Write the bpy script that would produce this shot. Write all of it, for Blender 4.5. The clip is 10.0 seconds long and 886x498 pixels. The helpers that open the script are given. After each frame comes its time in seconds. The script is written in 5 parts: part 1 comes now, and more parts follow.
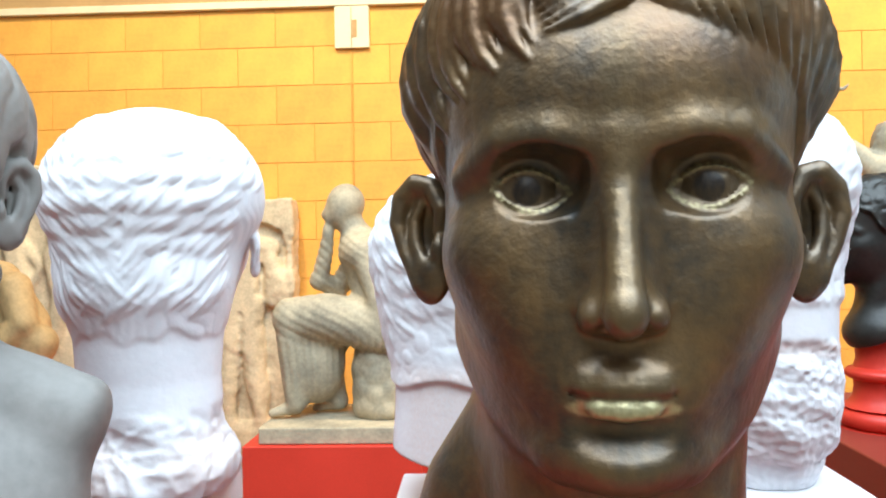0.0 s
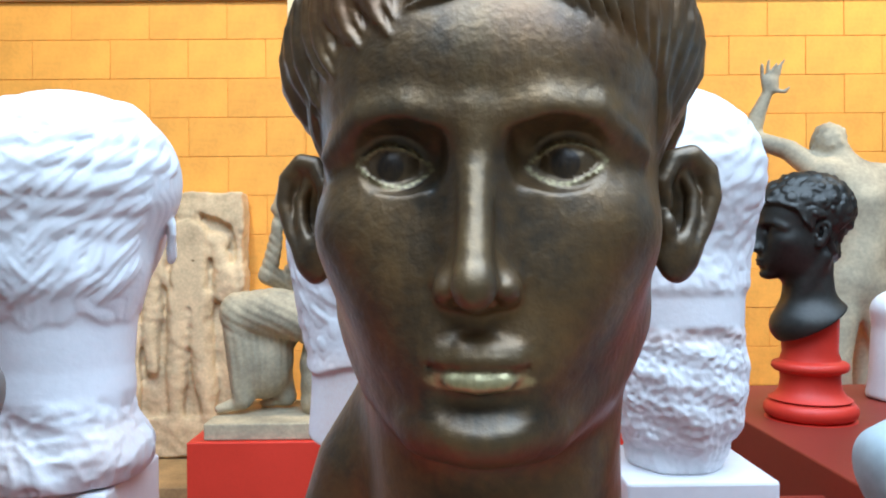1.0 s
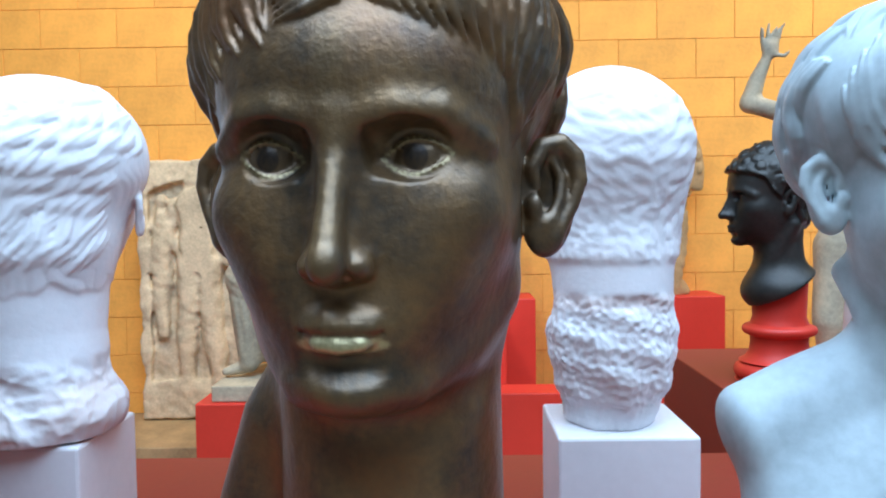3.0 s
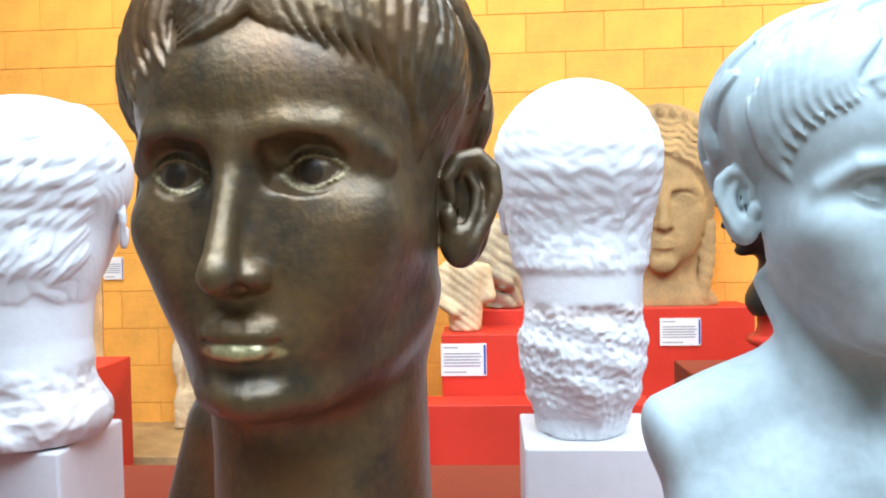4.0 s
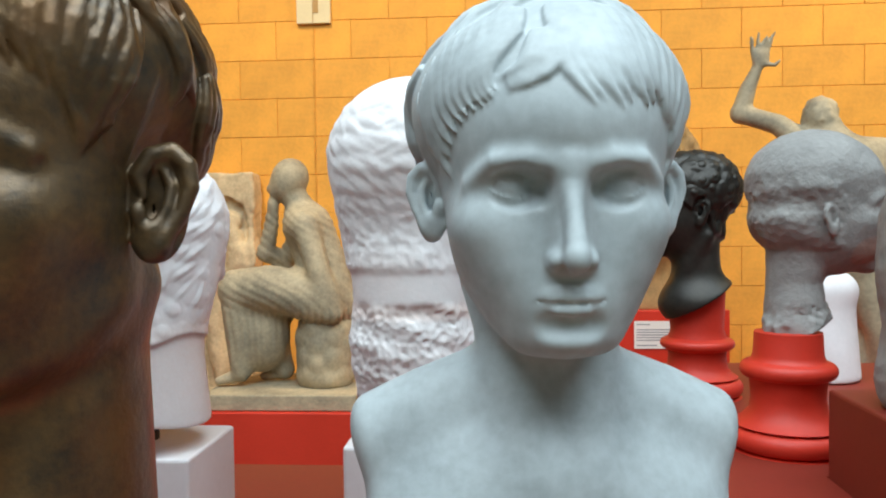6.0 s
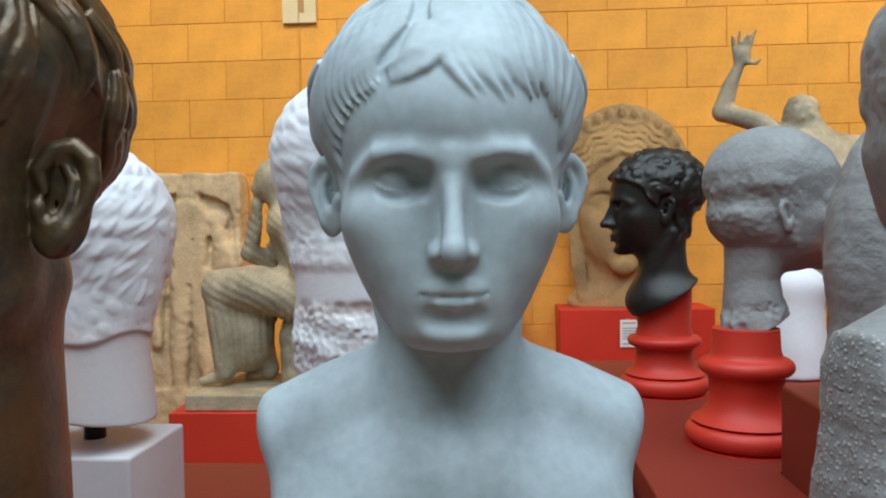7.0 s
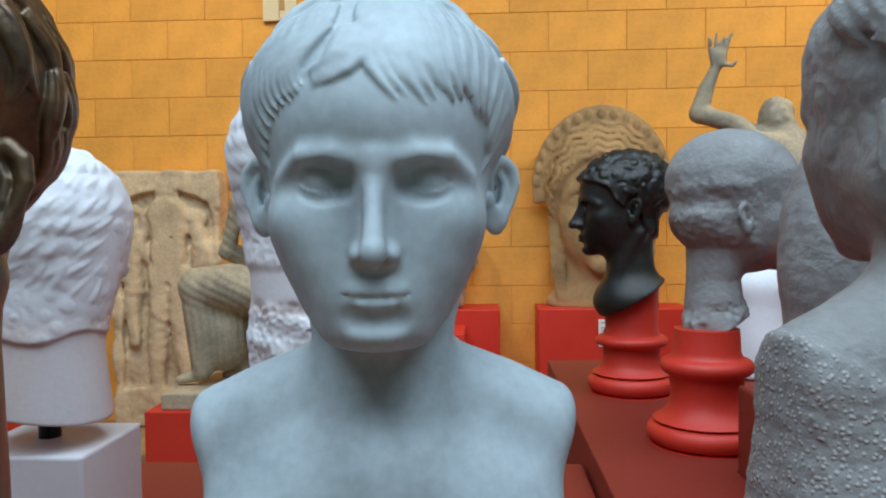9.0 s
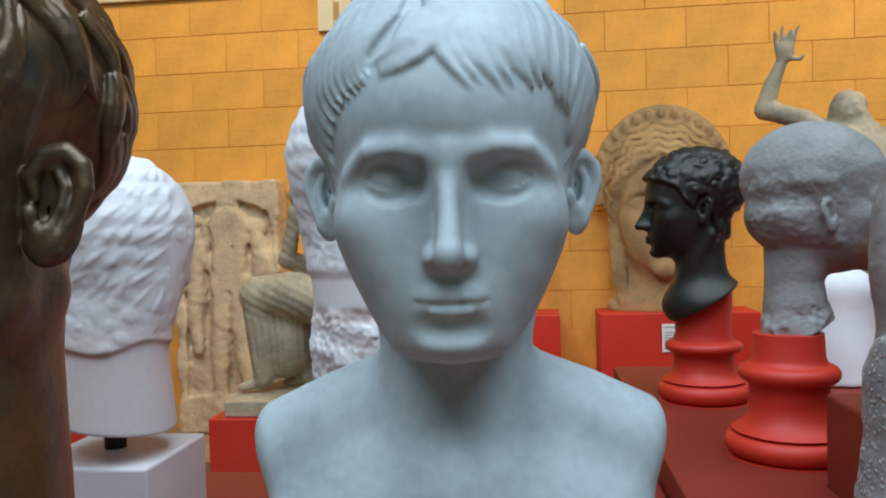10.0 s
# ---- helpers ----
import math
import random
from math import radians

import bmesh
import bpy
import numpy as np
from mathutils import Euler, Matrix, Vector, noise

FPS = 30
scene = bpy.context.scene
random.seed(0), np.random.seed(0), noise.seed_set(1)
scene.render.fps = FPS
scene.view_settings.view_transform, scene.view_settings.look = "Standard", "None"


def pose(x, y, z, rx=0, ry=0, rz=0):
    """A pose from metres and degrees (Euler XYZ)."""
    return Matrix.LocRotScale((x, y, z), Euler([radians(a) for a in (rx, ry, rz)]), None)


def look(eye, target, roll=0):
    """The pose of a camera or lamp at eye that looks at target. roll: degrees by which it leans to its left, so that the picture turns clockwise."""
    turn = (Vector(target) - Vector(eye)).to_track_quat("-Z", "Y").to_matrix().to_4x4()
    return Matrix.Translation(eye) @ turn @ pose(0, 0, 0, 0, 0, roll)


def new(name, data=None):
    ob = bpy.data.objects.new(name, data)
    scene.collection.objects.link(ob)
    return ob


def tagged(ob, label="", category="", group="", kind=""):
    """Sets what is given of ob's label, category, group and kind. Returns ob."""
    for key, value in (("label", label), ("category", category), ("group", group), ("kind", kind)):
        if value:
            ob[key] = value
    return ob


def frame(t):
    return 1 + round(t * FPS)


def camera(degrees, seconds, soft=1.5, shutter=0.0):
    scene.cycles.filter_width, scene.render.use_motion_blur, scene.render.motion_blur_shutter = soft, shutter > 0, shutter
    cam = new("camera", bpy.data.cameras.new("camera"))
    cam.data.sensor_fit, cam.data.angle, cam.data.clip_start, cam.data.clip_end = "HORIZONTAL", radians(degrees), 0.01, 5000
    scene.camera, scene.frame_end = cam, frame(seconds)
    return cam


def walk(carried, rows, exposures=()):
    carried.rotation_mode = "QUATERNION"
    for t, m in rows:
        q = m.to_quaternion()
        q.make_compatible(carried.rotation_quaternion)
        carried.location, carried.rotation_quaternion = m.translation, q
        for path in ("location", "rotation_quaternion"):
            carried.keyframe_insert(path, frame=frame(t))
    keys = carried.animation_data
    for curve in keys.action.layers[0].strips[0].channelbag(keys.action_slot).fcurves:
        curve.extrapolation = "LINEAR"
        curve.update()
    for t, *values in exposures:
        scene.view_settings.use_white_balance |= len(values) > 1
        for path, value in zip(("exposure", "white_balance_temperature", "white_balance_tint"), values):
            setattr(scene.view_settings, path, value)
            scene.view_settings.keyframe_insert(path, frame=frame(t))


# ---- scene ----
cam = camera(59.0, 10.0, 2.0)
PATH = [
    (0, (0.018, -0.005, 1.503), (-0.068, 1.993, 1.502), -1.0),
    (0.5, (0.045, -0.005, 1.5), (0.015, 1.995, 1.493), -1.0),
    (1, (0.062, -0.008, 1.492), (0.08, 1.992, 1.484), -0.5),
    (1.5, (0.095, -0.025, 1.49), (0.151, 1.974, 1.476), -0.7),
    (2, (0.116, -0.041, 1.494), (0.152, 1.958, 1.458), -0.4),
    (2.2, (0.121, -0.047, 1.496), (0.134, 1.952, 1.441), -0.4),
    (3.5, (0.167, -0.07, 1.501), (0.114, 1.926, 1.398), -1.0),
    (4, (0.216, -0.075, 1.5), (0.095, 1.92, 1.431), -1.1),
    (4.5, (0.263, -0.068, 1.501), (0.101, 1.925, 1.441), -1.0),
    (5, (0.309, -0.064, 1.494), (0.173, 1.931, 1.442), -0.9),
    (5.5, (0.37, -0.061, 1.494), (0.226, 1.932, 1.43), -0.7),
    (7, (0.478, -0.053, 1.489), (0.344, 1.942, 1.424), -0.9),
    (7.5, (0.501, -0.059, 1.487), (0.449, 1.939, 1.412), -0.8),
    (8, (0.513, -0.065, 1.492), (0.467, 1.934, 1.437), -0.6),
    (8.5, (0.519, -0.067, 1.491), (0.427, 1.93, 1.459), -0.7),
    (9, (0.512, -0.055, 1.49), (0.415, 1.942, 1.422), -0.6),
    (9.5, (0.507, -0.04, 1.488), (0.382, 1.954, 1.414), -0.9),
    (10, (0.498, -0.022, 1.487), (0.26, 1.963, 1.437), -1.6),
]
EXPOSURES = [(0, 0.48, 6600, 8), (1.0, 0.12, 5900, 8), (2.2, 0.03, 5500, 8), (3.5, 0.05, 5900, 8), (4.5, 0.95, 6800, 8), (5.0, 0.76, 7000, 8), (5.5, 0.15, 7500, 9), (6.8, -0.52, 7000, 9), (8.5, -0.67, 6350, 8), (10, -0.66, 6650, 9)]
walk(cam, [(t, look(eye, target, roll)) for t, eye, target, roll in PATH], EXPOSURES)

# ---- world and light ----
world = bpy.data.worlds.new("sky")
scene.world = world
world.use_nodes = True
sky = world.node_tree.nodes.new("ShaderNodeTexSky")
sky.sky_type, sky.sun_disc = "NISHITA", False
sky.sun_elevation, sky.sun_rotation = radians(50), radians(200)
back = world.node_tree.nodes["Background"]
back.inputs["Strength"].default_value = 0.1
world.node_tree.links.new(sky.outputs[0], back.inputs[0])

SKYLIGHT = (-2.4, 4.0, -3.8, 1.6)  # x0, x1, y0, y1 of the opening in the ceiling
CEIL = 5.2


def area(name, eye, target, sx, sy, power, colour):
    lamp = bpy.data.lights.new(name, "AREA")
    lamp.shape, lamp.size, lamp.size_y, lamp.energy, lamp.color = "RECTANGLE", sx, sy, power, colour
    ob = new(name, lamp)
    ob.matrix_world = look(eye, target)
    return ob


area("skylight_daylight", (0.8, -1.1, CEIL + 0.1), (0.8, -1.099, 0), 6.3, 5.3, 760, (0.68, 0.85, 1.0))


def spot(name, eye, target, power, colour, cone=70):
    lamp = bpy.data.lights.new(name, "SPOT")
    lamp.energy, lamp.color, lamp.spot_size, lamp.spot_blend, lamp.shadow_soft_size = power, colour, radians(cone), 0.8, 0.09
    ob = new(name, lamp)
    ob.matrix_world = look(eye, target)
    return ob


spot("wall_spot_lamp", (3.7, 2.9, 4.8), (0.5, 4.88, 1.8), 560, (1.0, 0.84, 0.6), 95)
spot("wall_spot_lamp", (-1.4, 2.8, 4.9), (-1.5, 4.88, 1.6), 330, (1.0, 0.84, 0.6), 110)

# ---- materials ----


def material(name, colour, rough=0.6, metal=0.0, tint=0.12, scale=6.0, grain=60.0, bump=0.2, depth=0.002, dark=None, spots=0.0):
    """Two scales of tone, a fine relief."""
    m = bpy.data.materials.new(name)
    m.use_nodes = True
    n, l = m.node_tree.nodes, m.node_tree.links
    b = n["Principled BSDF"]
    b.inputs["Roughness"].default_value, b.inputs["Metallic"].default_value = rough, metal
    co = n.new("ShaderNodeTexCoord")
    big, fine = n.new("ShaderNodeTexNoise"), n.new("ShaderNodeTexNoise")
    big.inputs["Scale"].default_value, big.inputs["Detail"].default_value, big.inputs["Roughness"].default_value = scale, 6, 0.6
    fine.inputs["Scale"].default_value, fine.inputs["Detail"].default_value = grain, 4
    for t in (big, fine):
        l.new(co.outputs["Object"], t.inputs["Vector"])
    ramp = n.new("ShaderNodeValToRGB")
    low = dark or tuple(c * (1 - 2.2 * tint) for c in colour)
    ramp.color_ramp.elements[0].color, ramp.color_ramp.elements[1].color = (*low, 1), (*(min(1, c * (1 + tint)) for c in colour), 1)
    ramp.color_ramp.elements[0].position, ramp.color_ramp.elements[1].position = 0.25, 0.7
    mix = n.new("ShaderNodeMath")
    mix.operation = "MULTIPLY_ADD"
    l.new(fine.outputs["Fac"], mix.inputs[0])
    mix.inputs[1].default_value = 0.35
    add = n.new("ShaderNodeMath")
    add.operation = "MULTIPLY_ADD"
    l.new(big.outputs["Fac"], add.inputs[0])
    add.inputs[1].default_value, add.inputs[2].default_value = 1.0, -0.17
    l.new(add.outputs[0], mix.inputs[2])
    l.new(mix.outputs[0], ramp.inputs["Fac"])
    l.new(ramp.outputs["Color"], b.inputs["Base Color"])
    rr = n.new("ShaderNodeMapRange")
    rr.inputs["To Min"].default_value, rr.inputs["To Max"].default_value = max(0.02, rough - 0.12), min(1, rough + 0.12)
    l.new(big.outputs["Fac"], rr.inputs["Value"])
    l.new(rr.outputs[0], b.inputs["Roughness"])
    bp = n.new("ShaderNodeBump")
    bp.inputs["Strength"].default_value, bp.inputs["Distance"].default_value = bump, depth
    l.new(fine.outputs["Fac"], bp.inputs["Height"])
    l.new(bp.outputs["Normal"], b.inputs["Normal"])
    return m


def mixed(m, attribute, colour, rough, strength=1.0):
    """Lays another tone over a material where the mesh's float attribute says that it is worn or stained."""
    n, l = m.node_tree.nodes, m.node_tree.links
    b = n["Principled BSDF"]
    at = n.new("ShaderNodeAttribute")
    at.attribute_name = attribute
    nz = n.new("ShaderNodeTexNoise")
    nz.inputs["Scale"].default_value, nz.inputs["Detail"].default_value = 90, 5
    mr = n.new("ShaderNodeMapRange")
    mr.inputs["From Min"].default_value, mr.inputs["From Max"].default_value = 0.25, 0.7
    mr.inputs["To Min"].default_value, mr.inputs["To Max"].default_value = 0.55 * strength, strength
    l.new(nz.outputs["Fac"], mr.inputs["Value"])
    f = n.new("ShaderNodeMath")
    f.operation = "MULTIPLY"
    l.new(at.outputs["Fac"], f.inputs[0])
    l.new(mr.outputs[0], f.inputs[1])
    old = b.inputs["Base Color"].links[0].from_socket
    mc = n.new("ShaderNodeMix")
    mc.data_type = "RGBA"
    l.new(f.outputs[0], mc.inputs[0])
    l.new(old, mc.inputs[6])
    mc.inputs[7].default_value = (*colour, 1)
    l.new(mc.outputs[2], b.inputs["Base Color"])
    oldr = b.inputs["Roughness"].links[0].from_socket
    mf = n.new("ShaderNodeMix")
    l.new(f.outputs[0], mf.inputs[0])
    l.new(oldr, mf.inputs[2])
    mf.inputs[3].default_value = rough
    l.new(mf.outputs[0], b.inputs["Roughness"])
    return m


def varied(m, amount):
    """Each piece takes a slightly different value."""
    n, l = m.node_tree.nodes, m.node_tree.links
    b = n["Principled BSDF"]
    oi, hs, mr = n.new("ShaderNodeObjectInfo"), n.new("ShaderNodeHueSaturation"), n.new("ShaderNodeMapRange")
    mr.inputs["To Min"].default_value, mr.inputs["To Max"].default_value = 1 - amount, 1 + amount
    l.new(oi.outputs["Random"], mr.inputs["Value"])
    l.new(mr.outputs[0], hs.inputs["Value"])
    l.new(b.inputs["Base Color"].links[0].from_socket, hs.inputs["Color"])
    l.new(hs.outputs[0], b.inputs["Base Color"])
    return m


def speckled(m, attribute, size, colour):
    """Pale specks and pits of a pointed chisel where the mesh's attribute says so."""
    n, l = m.node_tree.nodes, m.node_tree.links
    b = n["Principled BSDF"]
    at, co, vo = n.new("ShaderNodeAttribute"), n.new("ShaderNodeTexCoord"), n.new("ShaderNodeTexVoronoi")
    at.attribute_name = attribute
    vo.inputs["Scale"].default_value = 1 / size
    l.new(co.outputs["Object"], vo.inputs["Vector"])
    mr = n.new("ShaderNodeMapRange")
    mr.inputs["From Min"].default_value, mr.inputs["From Max"].default_value = 0.45, 0.15
    l.new(vo.outputs["Distance"], mr.inputs["Value"])
    f = n.new("ShaderNodeMath")
    f.operation = "MULTIPLY"
    l.new(at.outputs["Fac"], f.inputs[0])
    l.new(mr.outputs[0], f.inputs[1])
    mc = n.new("ShaderNodeMix")
    mc.data_type = "RGBA"
    l.new(f.outputs[0], mc.inputs[0])
    l.new(b.inputs["Base Color"].links[0].from_socket, mc.inputs[6])
    mc.inputs[7].default_value = (*colour, 1)
    l.new(mc.outputs[2], b.inputs["Base Color"])
    bp = n.new("ShaderNodeBump")
    bp.inputs["Strength"].default_value, bp.inputs["Distance"].default_value = 0.7, 0.0012
    l.new(f.outputs[0], bp.inputs["Height"])
    l.new(b.inputs["Normal"].links[0].from_socket, bp.inputs["Normal"])
    l.new(bp.outputs["Normal"], b.inputs["Normal"])
    return m


BRONZE = material("patinated_bronze", (0.155, 0.086, 0.03), 0.42, 0.55, 0.3, 22, 170, 0.7, 0.0013, dark=(0.03, 0.028, 0.022))
for socket, value in (("Specular IOR Level", 0.6), ("Coat Weight", 0.5), ("Coat Roughness", 0.42), ("Coat IOR", 1.6)):
    BRONZE.node_tree.nodes["Principled BSDF"].inputs[socket].default_value = value
mixed(BRONZE, "patina", (0.2, 0.08, 0.02), 0.45, 0.95)
mixed(BRONZE, "sclera", (0.17, 0.11, 0.055), 0.35)
mixed(BRONZE, "brass", (0.55, 0.47, 0.24), 0.36)
mixed(BRONZE, "rubbed", (0.24, 0.15, 0.055), 0.38, 0.4)
mixed(BRONZE, "iris", (0.02, 0.012, 0.01), 0.35)
BRONZE_DARK = material("black_bronze", (0.03, 0.028, 0.024), 0.45, 0.25, 0.3, 12, 120, 0.25, 0.0015)
PLASTER_COOL = material("painted_plaster", (0.455, 0.53, 0.56), 0.55, 0, 0.13, 14, 130, 0.2, 0.0008)
PLASTER_WHITE = material("white_plaster", (0.78, 0.77, 0.79), 0.7, 0, 0.04, 10, 110, 0.3, 0.0015)
mixed(PLASTER_WHITE, "stain", (0.72, 0.56, 0.5), 0.75, 0.7)
PLASTER_GREY = material("grey_plaster", (0.3, 0.3, 0.295), 0.7, 0, 0.12, 12, 110, 0.7, 0.003)
mixed(PLASTER_GREY, "stain", (0.4, 0.25, 0.2), 0.75, 0.8)
speckled(PLASTER_GREY, "tooled", 0.0045, (0.45, 0.42, 0.4))
PLASTER_DIRTY = material("dusty_plaster", (0.25, 0.23, 0.21), 0.65, 0, 0.15, 7, 90, 0.25, 0.0015)
STONE_TAN = material("tan_plaster", (0.42, 0.27, 0.12), 0.75, 0, 0.18, 5, 60, 0.4, 0.004)
STONE_PALE = material("pale_tan_plaster", (0.7, 0.54, 0.34), 0.75, 0, 0.18, 5, 60, 0.4, 0.004)
STONE_GREY = material("weathered_grey_plaster", (0.45, 0.37, 0.25), 0.75, 0, 0.2, 6, 60, 0.4, 0.004, dark=(0.22, 0.19, 0.14))
RED = material("red_paint", (0.62, 0.035, 0.018), 0.5, 0, 0.06, 3, 120, 0.06, 0.0006)
RED_DULL = material("red_table_paint", (0.23, 0.023, 0.012), 0.55, 0, 0.08, 3, 120, 0.08, 0.0006)
WHITE_PAINT = material("white_paint", (0.78, 0.76, 0.78), 0.5, 0, 0.04, 4, 90, 0.08, 0.0006)
WALL = varied(material("ochre_painted_block", (0.88, 0.41, 0.07), 0.75, 0, 0.09, 4, 45, 0.4, 0.003), 0.06)
MORTAR = material("ochre_mortar", (0.8, 0.38, 0.065), 0.85, 0, 0.1, 6, 60, 0.3, 0.003)
UPPER = material("upper_wall_paint", (0.5, 0.3, 0.12), 0.8, 0, 0.08, 2, 50, 0.2, 0.002)
CREAM = material("cream_paint", (0.78, 0.66, 0.42), 0.6, 0, 0.06, 4, 60, 0.1, 0.001)
# for the unseen walls and ceiling: kept dark so that they bounce little light
HALL = material("dark_hall_surround", (0.14, 0.13, 0.115), 0.8, 0, 0.06, 2, 40, 0.1, 0.002)
FLOOR = material("tan_floor", (0.2, 0.15, 0.09), 0.6, 0, 0.12, 2, 40, 0.15, 0.002)
BLACK = material("black_steel", (0.012, 0.012, 0.013), 0.4, 0.3, 0.2, 12, 90, 0.1, 0.0005)
PAPER = material("white_card", (0.8, 0.8, 0.82), 0.6, 0, 0.02, 4, 90, 0.02, 0.0003)
INK = material("grey_print", (0.3, 0.32, 0.38), 0.7, 0, 0.05, 4, 90, 0.02, 0.0003)
BLUE = material("blue_stripe", (0.03, 0.09, 0.42), 0.6, 0, 0.05, 4, 90, 0.02, 0.0003)

# ---- mesh helpers ----


def part(name, bm, mat, parent=None, label="", smooth=False):
    me = bpy.data.meshes.new(name)
    bm.to_mesh(me)
    bm.free()
    me.materials.append(mat)
    if smooth:
        me.shade_smooth()
    ob = new(name, me)
    if parent:
        ob.parent = parent
    return tagged(ob, label)


def box_bm(lo, hi, bevel=0.003, seg=2):
    bm = bmesh.new()
    bmesh.ops.create_cube(bm, size=1)
    lo, hi = Vector(lo), Vector(hi)
    for v in bm.verts:
        v.co = Vector(((lo[i] + hi[i]) / 2 + v.co[i] * (hi[i] - lo[i])) for i in range(3))
    if bevel:
        bmesh.ops.bevel(bm, geom=bm.edges[:], offset=bevel, segments=seg, affect="EDGES", profile=0.5)
    return bm


def block(name, lo, hi, mat, label, category, bevel=0.003, group="", kind=""):
    return tagged(part(name, box_bm(lo, hi, bevel), mat), label, category, group, kind)


def turned_bm(profile, seg=64):
    bm = bmesh.new()
    rings = []
    for r, z in profile:
        rings.append([bm.verts.new((r * math.cos(2 * math.pi * i / seg), r * math.sin(2 * math.pi * i / seg), z)) for i in range(seg)])
    for a, b in zip(rings, rings[1:]):
        for i in range(seg):
            bm.faces.new((a[i], a[(i + 1) % seg], b[(i + 1) % seg], b[i]))
    bm.faces.new(rings[0][::-1])
    bm.faces.new(rings[-1])
    return bm

# ---- clay: solid forms blended out of ellipsoids and tapering strokes, then skinned ----


def wobble(P, freq, seed, octaves=5):
    """A smooth random field of about -1 to 1."""
    rng = np.random.RandomState(seed)
    out = np.zeros(len(P), np.float32)
    for _ in range(octaves):
        k = rng.normal(size=3)
        k *= freq * rng.uniform(0.6, 1.5) / np.linalg.norm(k)
        out += np.sin(P @ k.astype(np.float32) + rng.uniform(0, 6.28))
    return out / math.sqrt(octaves) * 0.8


def ramp01(x, a, b):
    t = np.clip((x - a) / (b - a), 0, 1)
    return t * t * (3 - 2 * t)


def chips(P, size, seed):
    """Facets as of hewn stone: distance to the nearest of jittered cell points, about 0 to 1."""
    Q = (P / size).astype(np.float32)
    base = np.floor(Q - 0.5).astype(np.int32)
    best = np.full(len(P), 9.0, np.float32)
    for dx in (0, 1):
        for dy in (0, 1):
            for dz in (0, 1):
                c = base + np.array((dx, dy, dz), np.int32)
                h = (c[:, 0] * 7385609) ^ (c[:, 1] * 1934966) ^ (c[:, 2] * 8349279) ^ (seed * 9176)
                d2 = np.zeros(len(P), np.float32)
                for i, s in enumerate((0, 7, 13)):
                    d2 += (c[:, i] + 0.15 + ((h >> s) & 255) * (0.7 / 255) - Q[:, i]) ** 2
                best = np.minimum(best, d2)
    return np.sqrt(best)


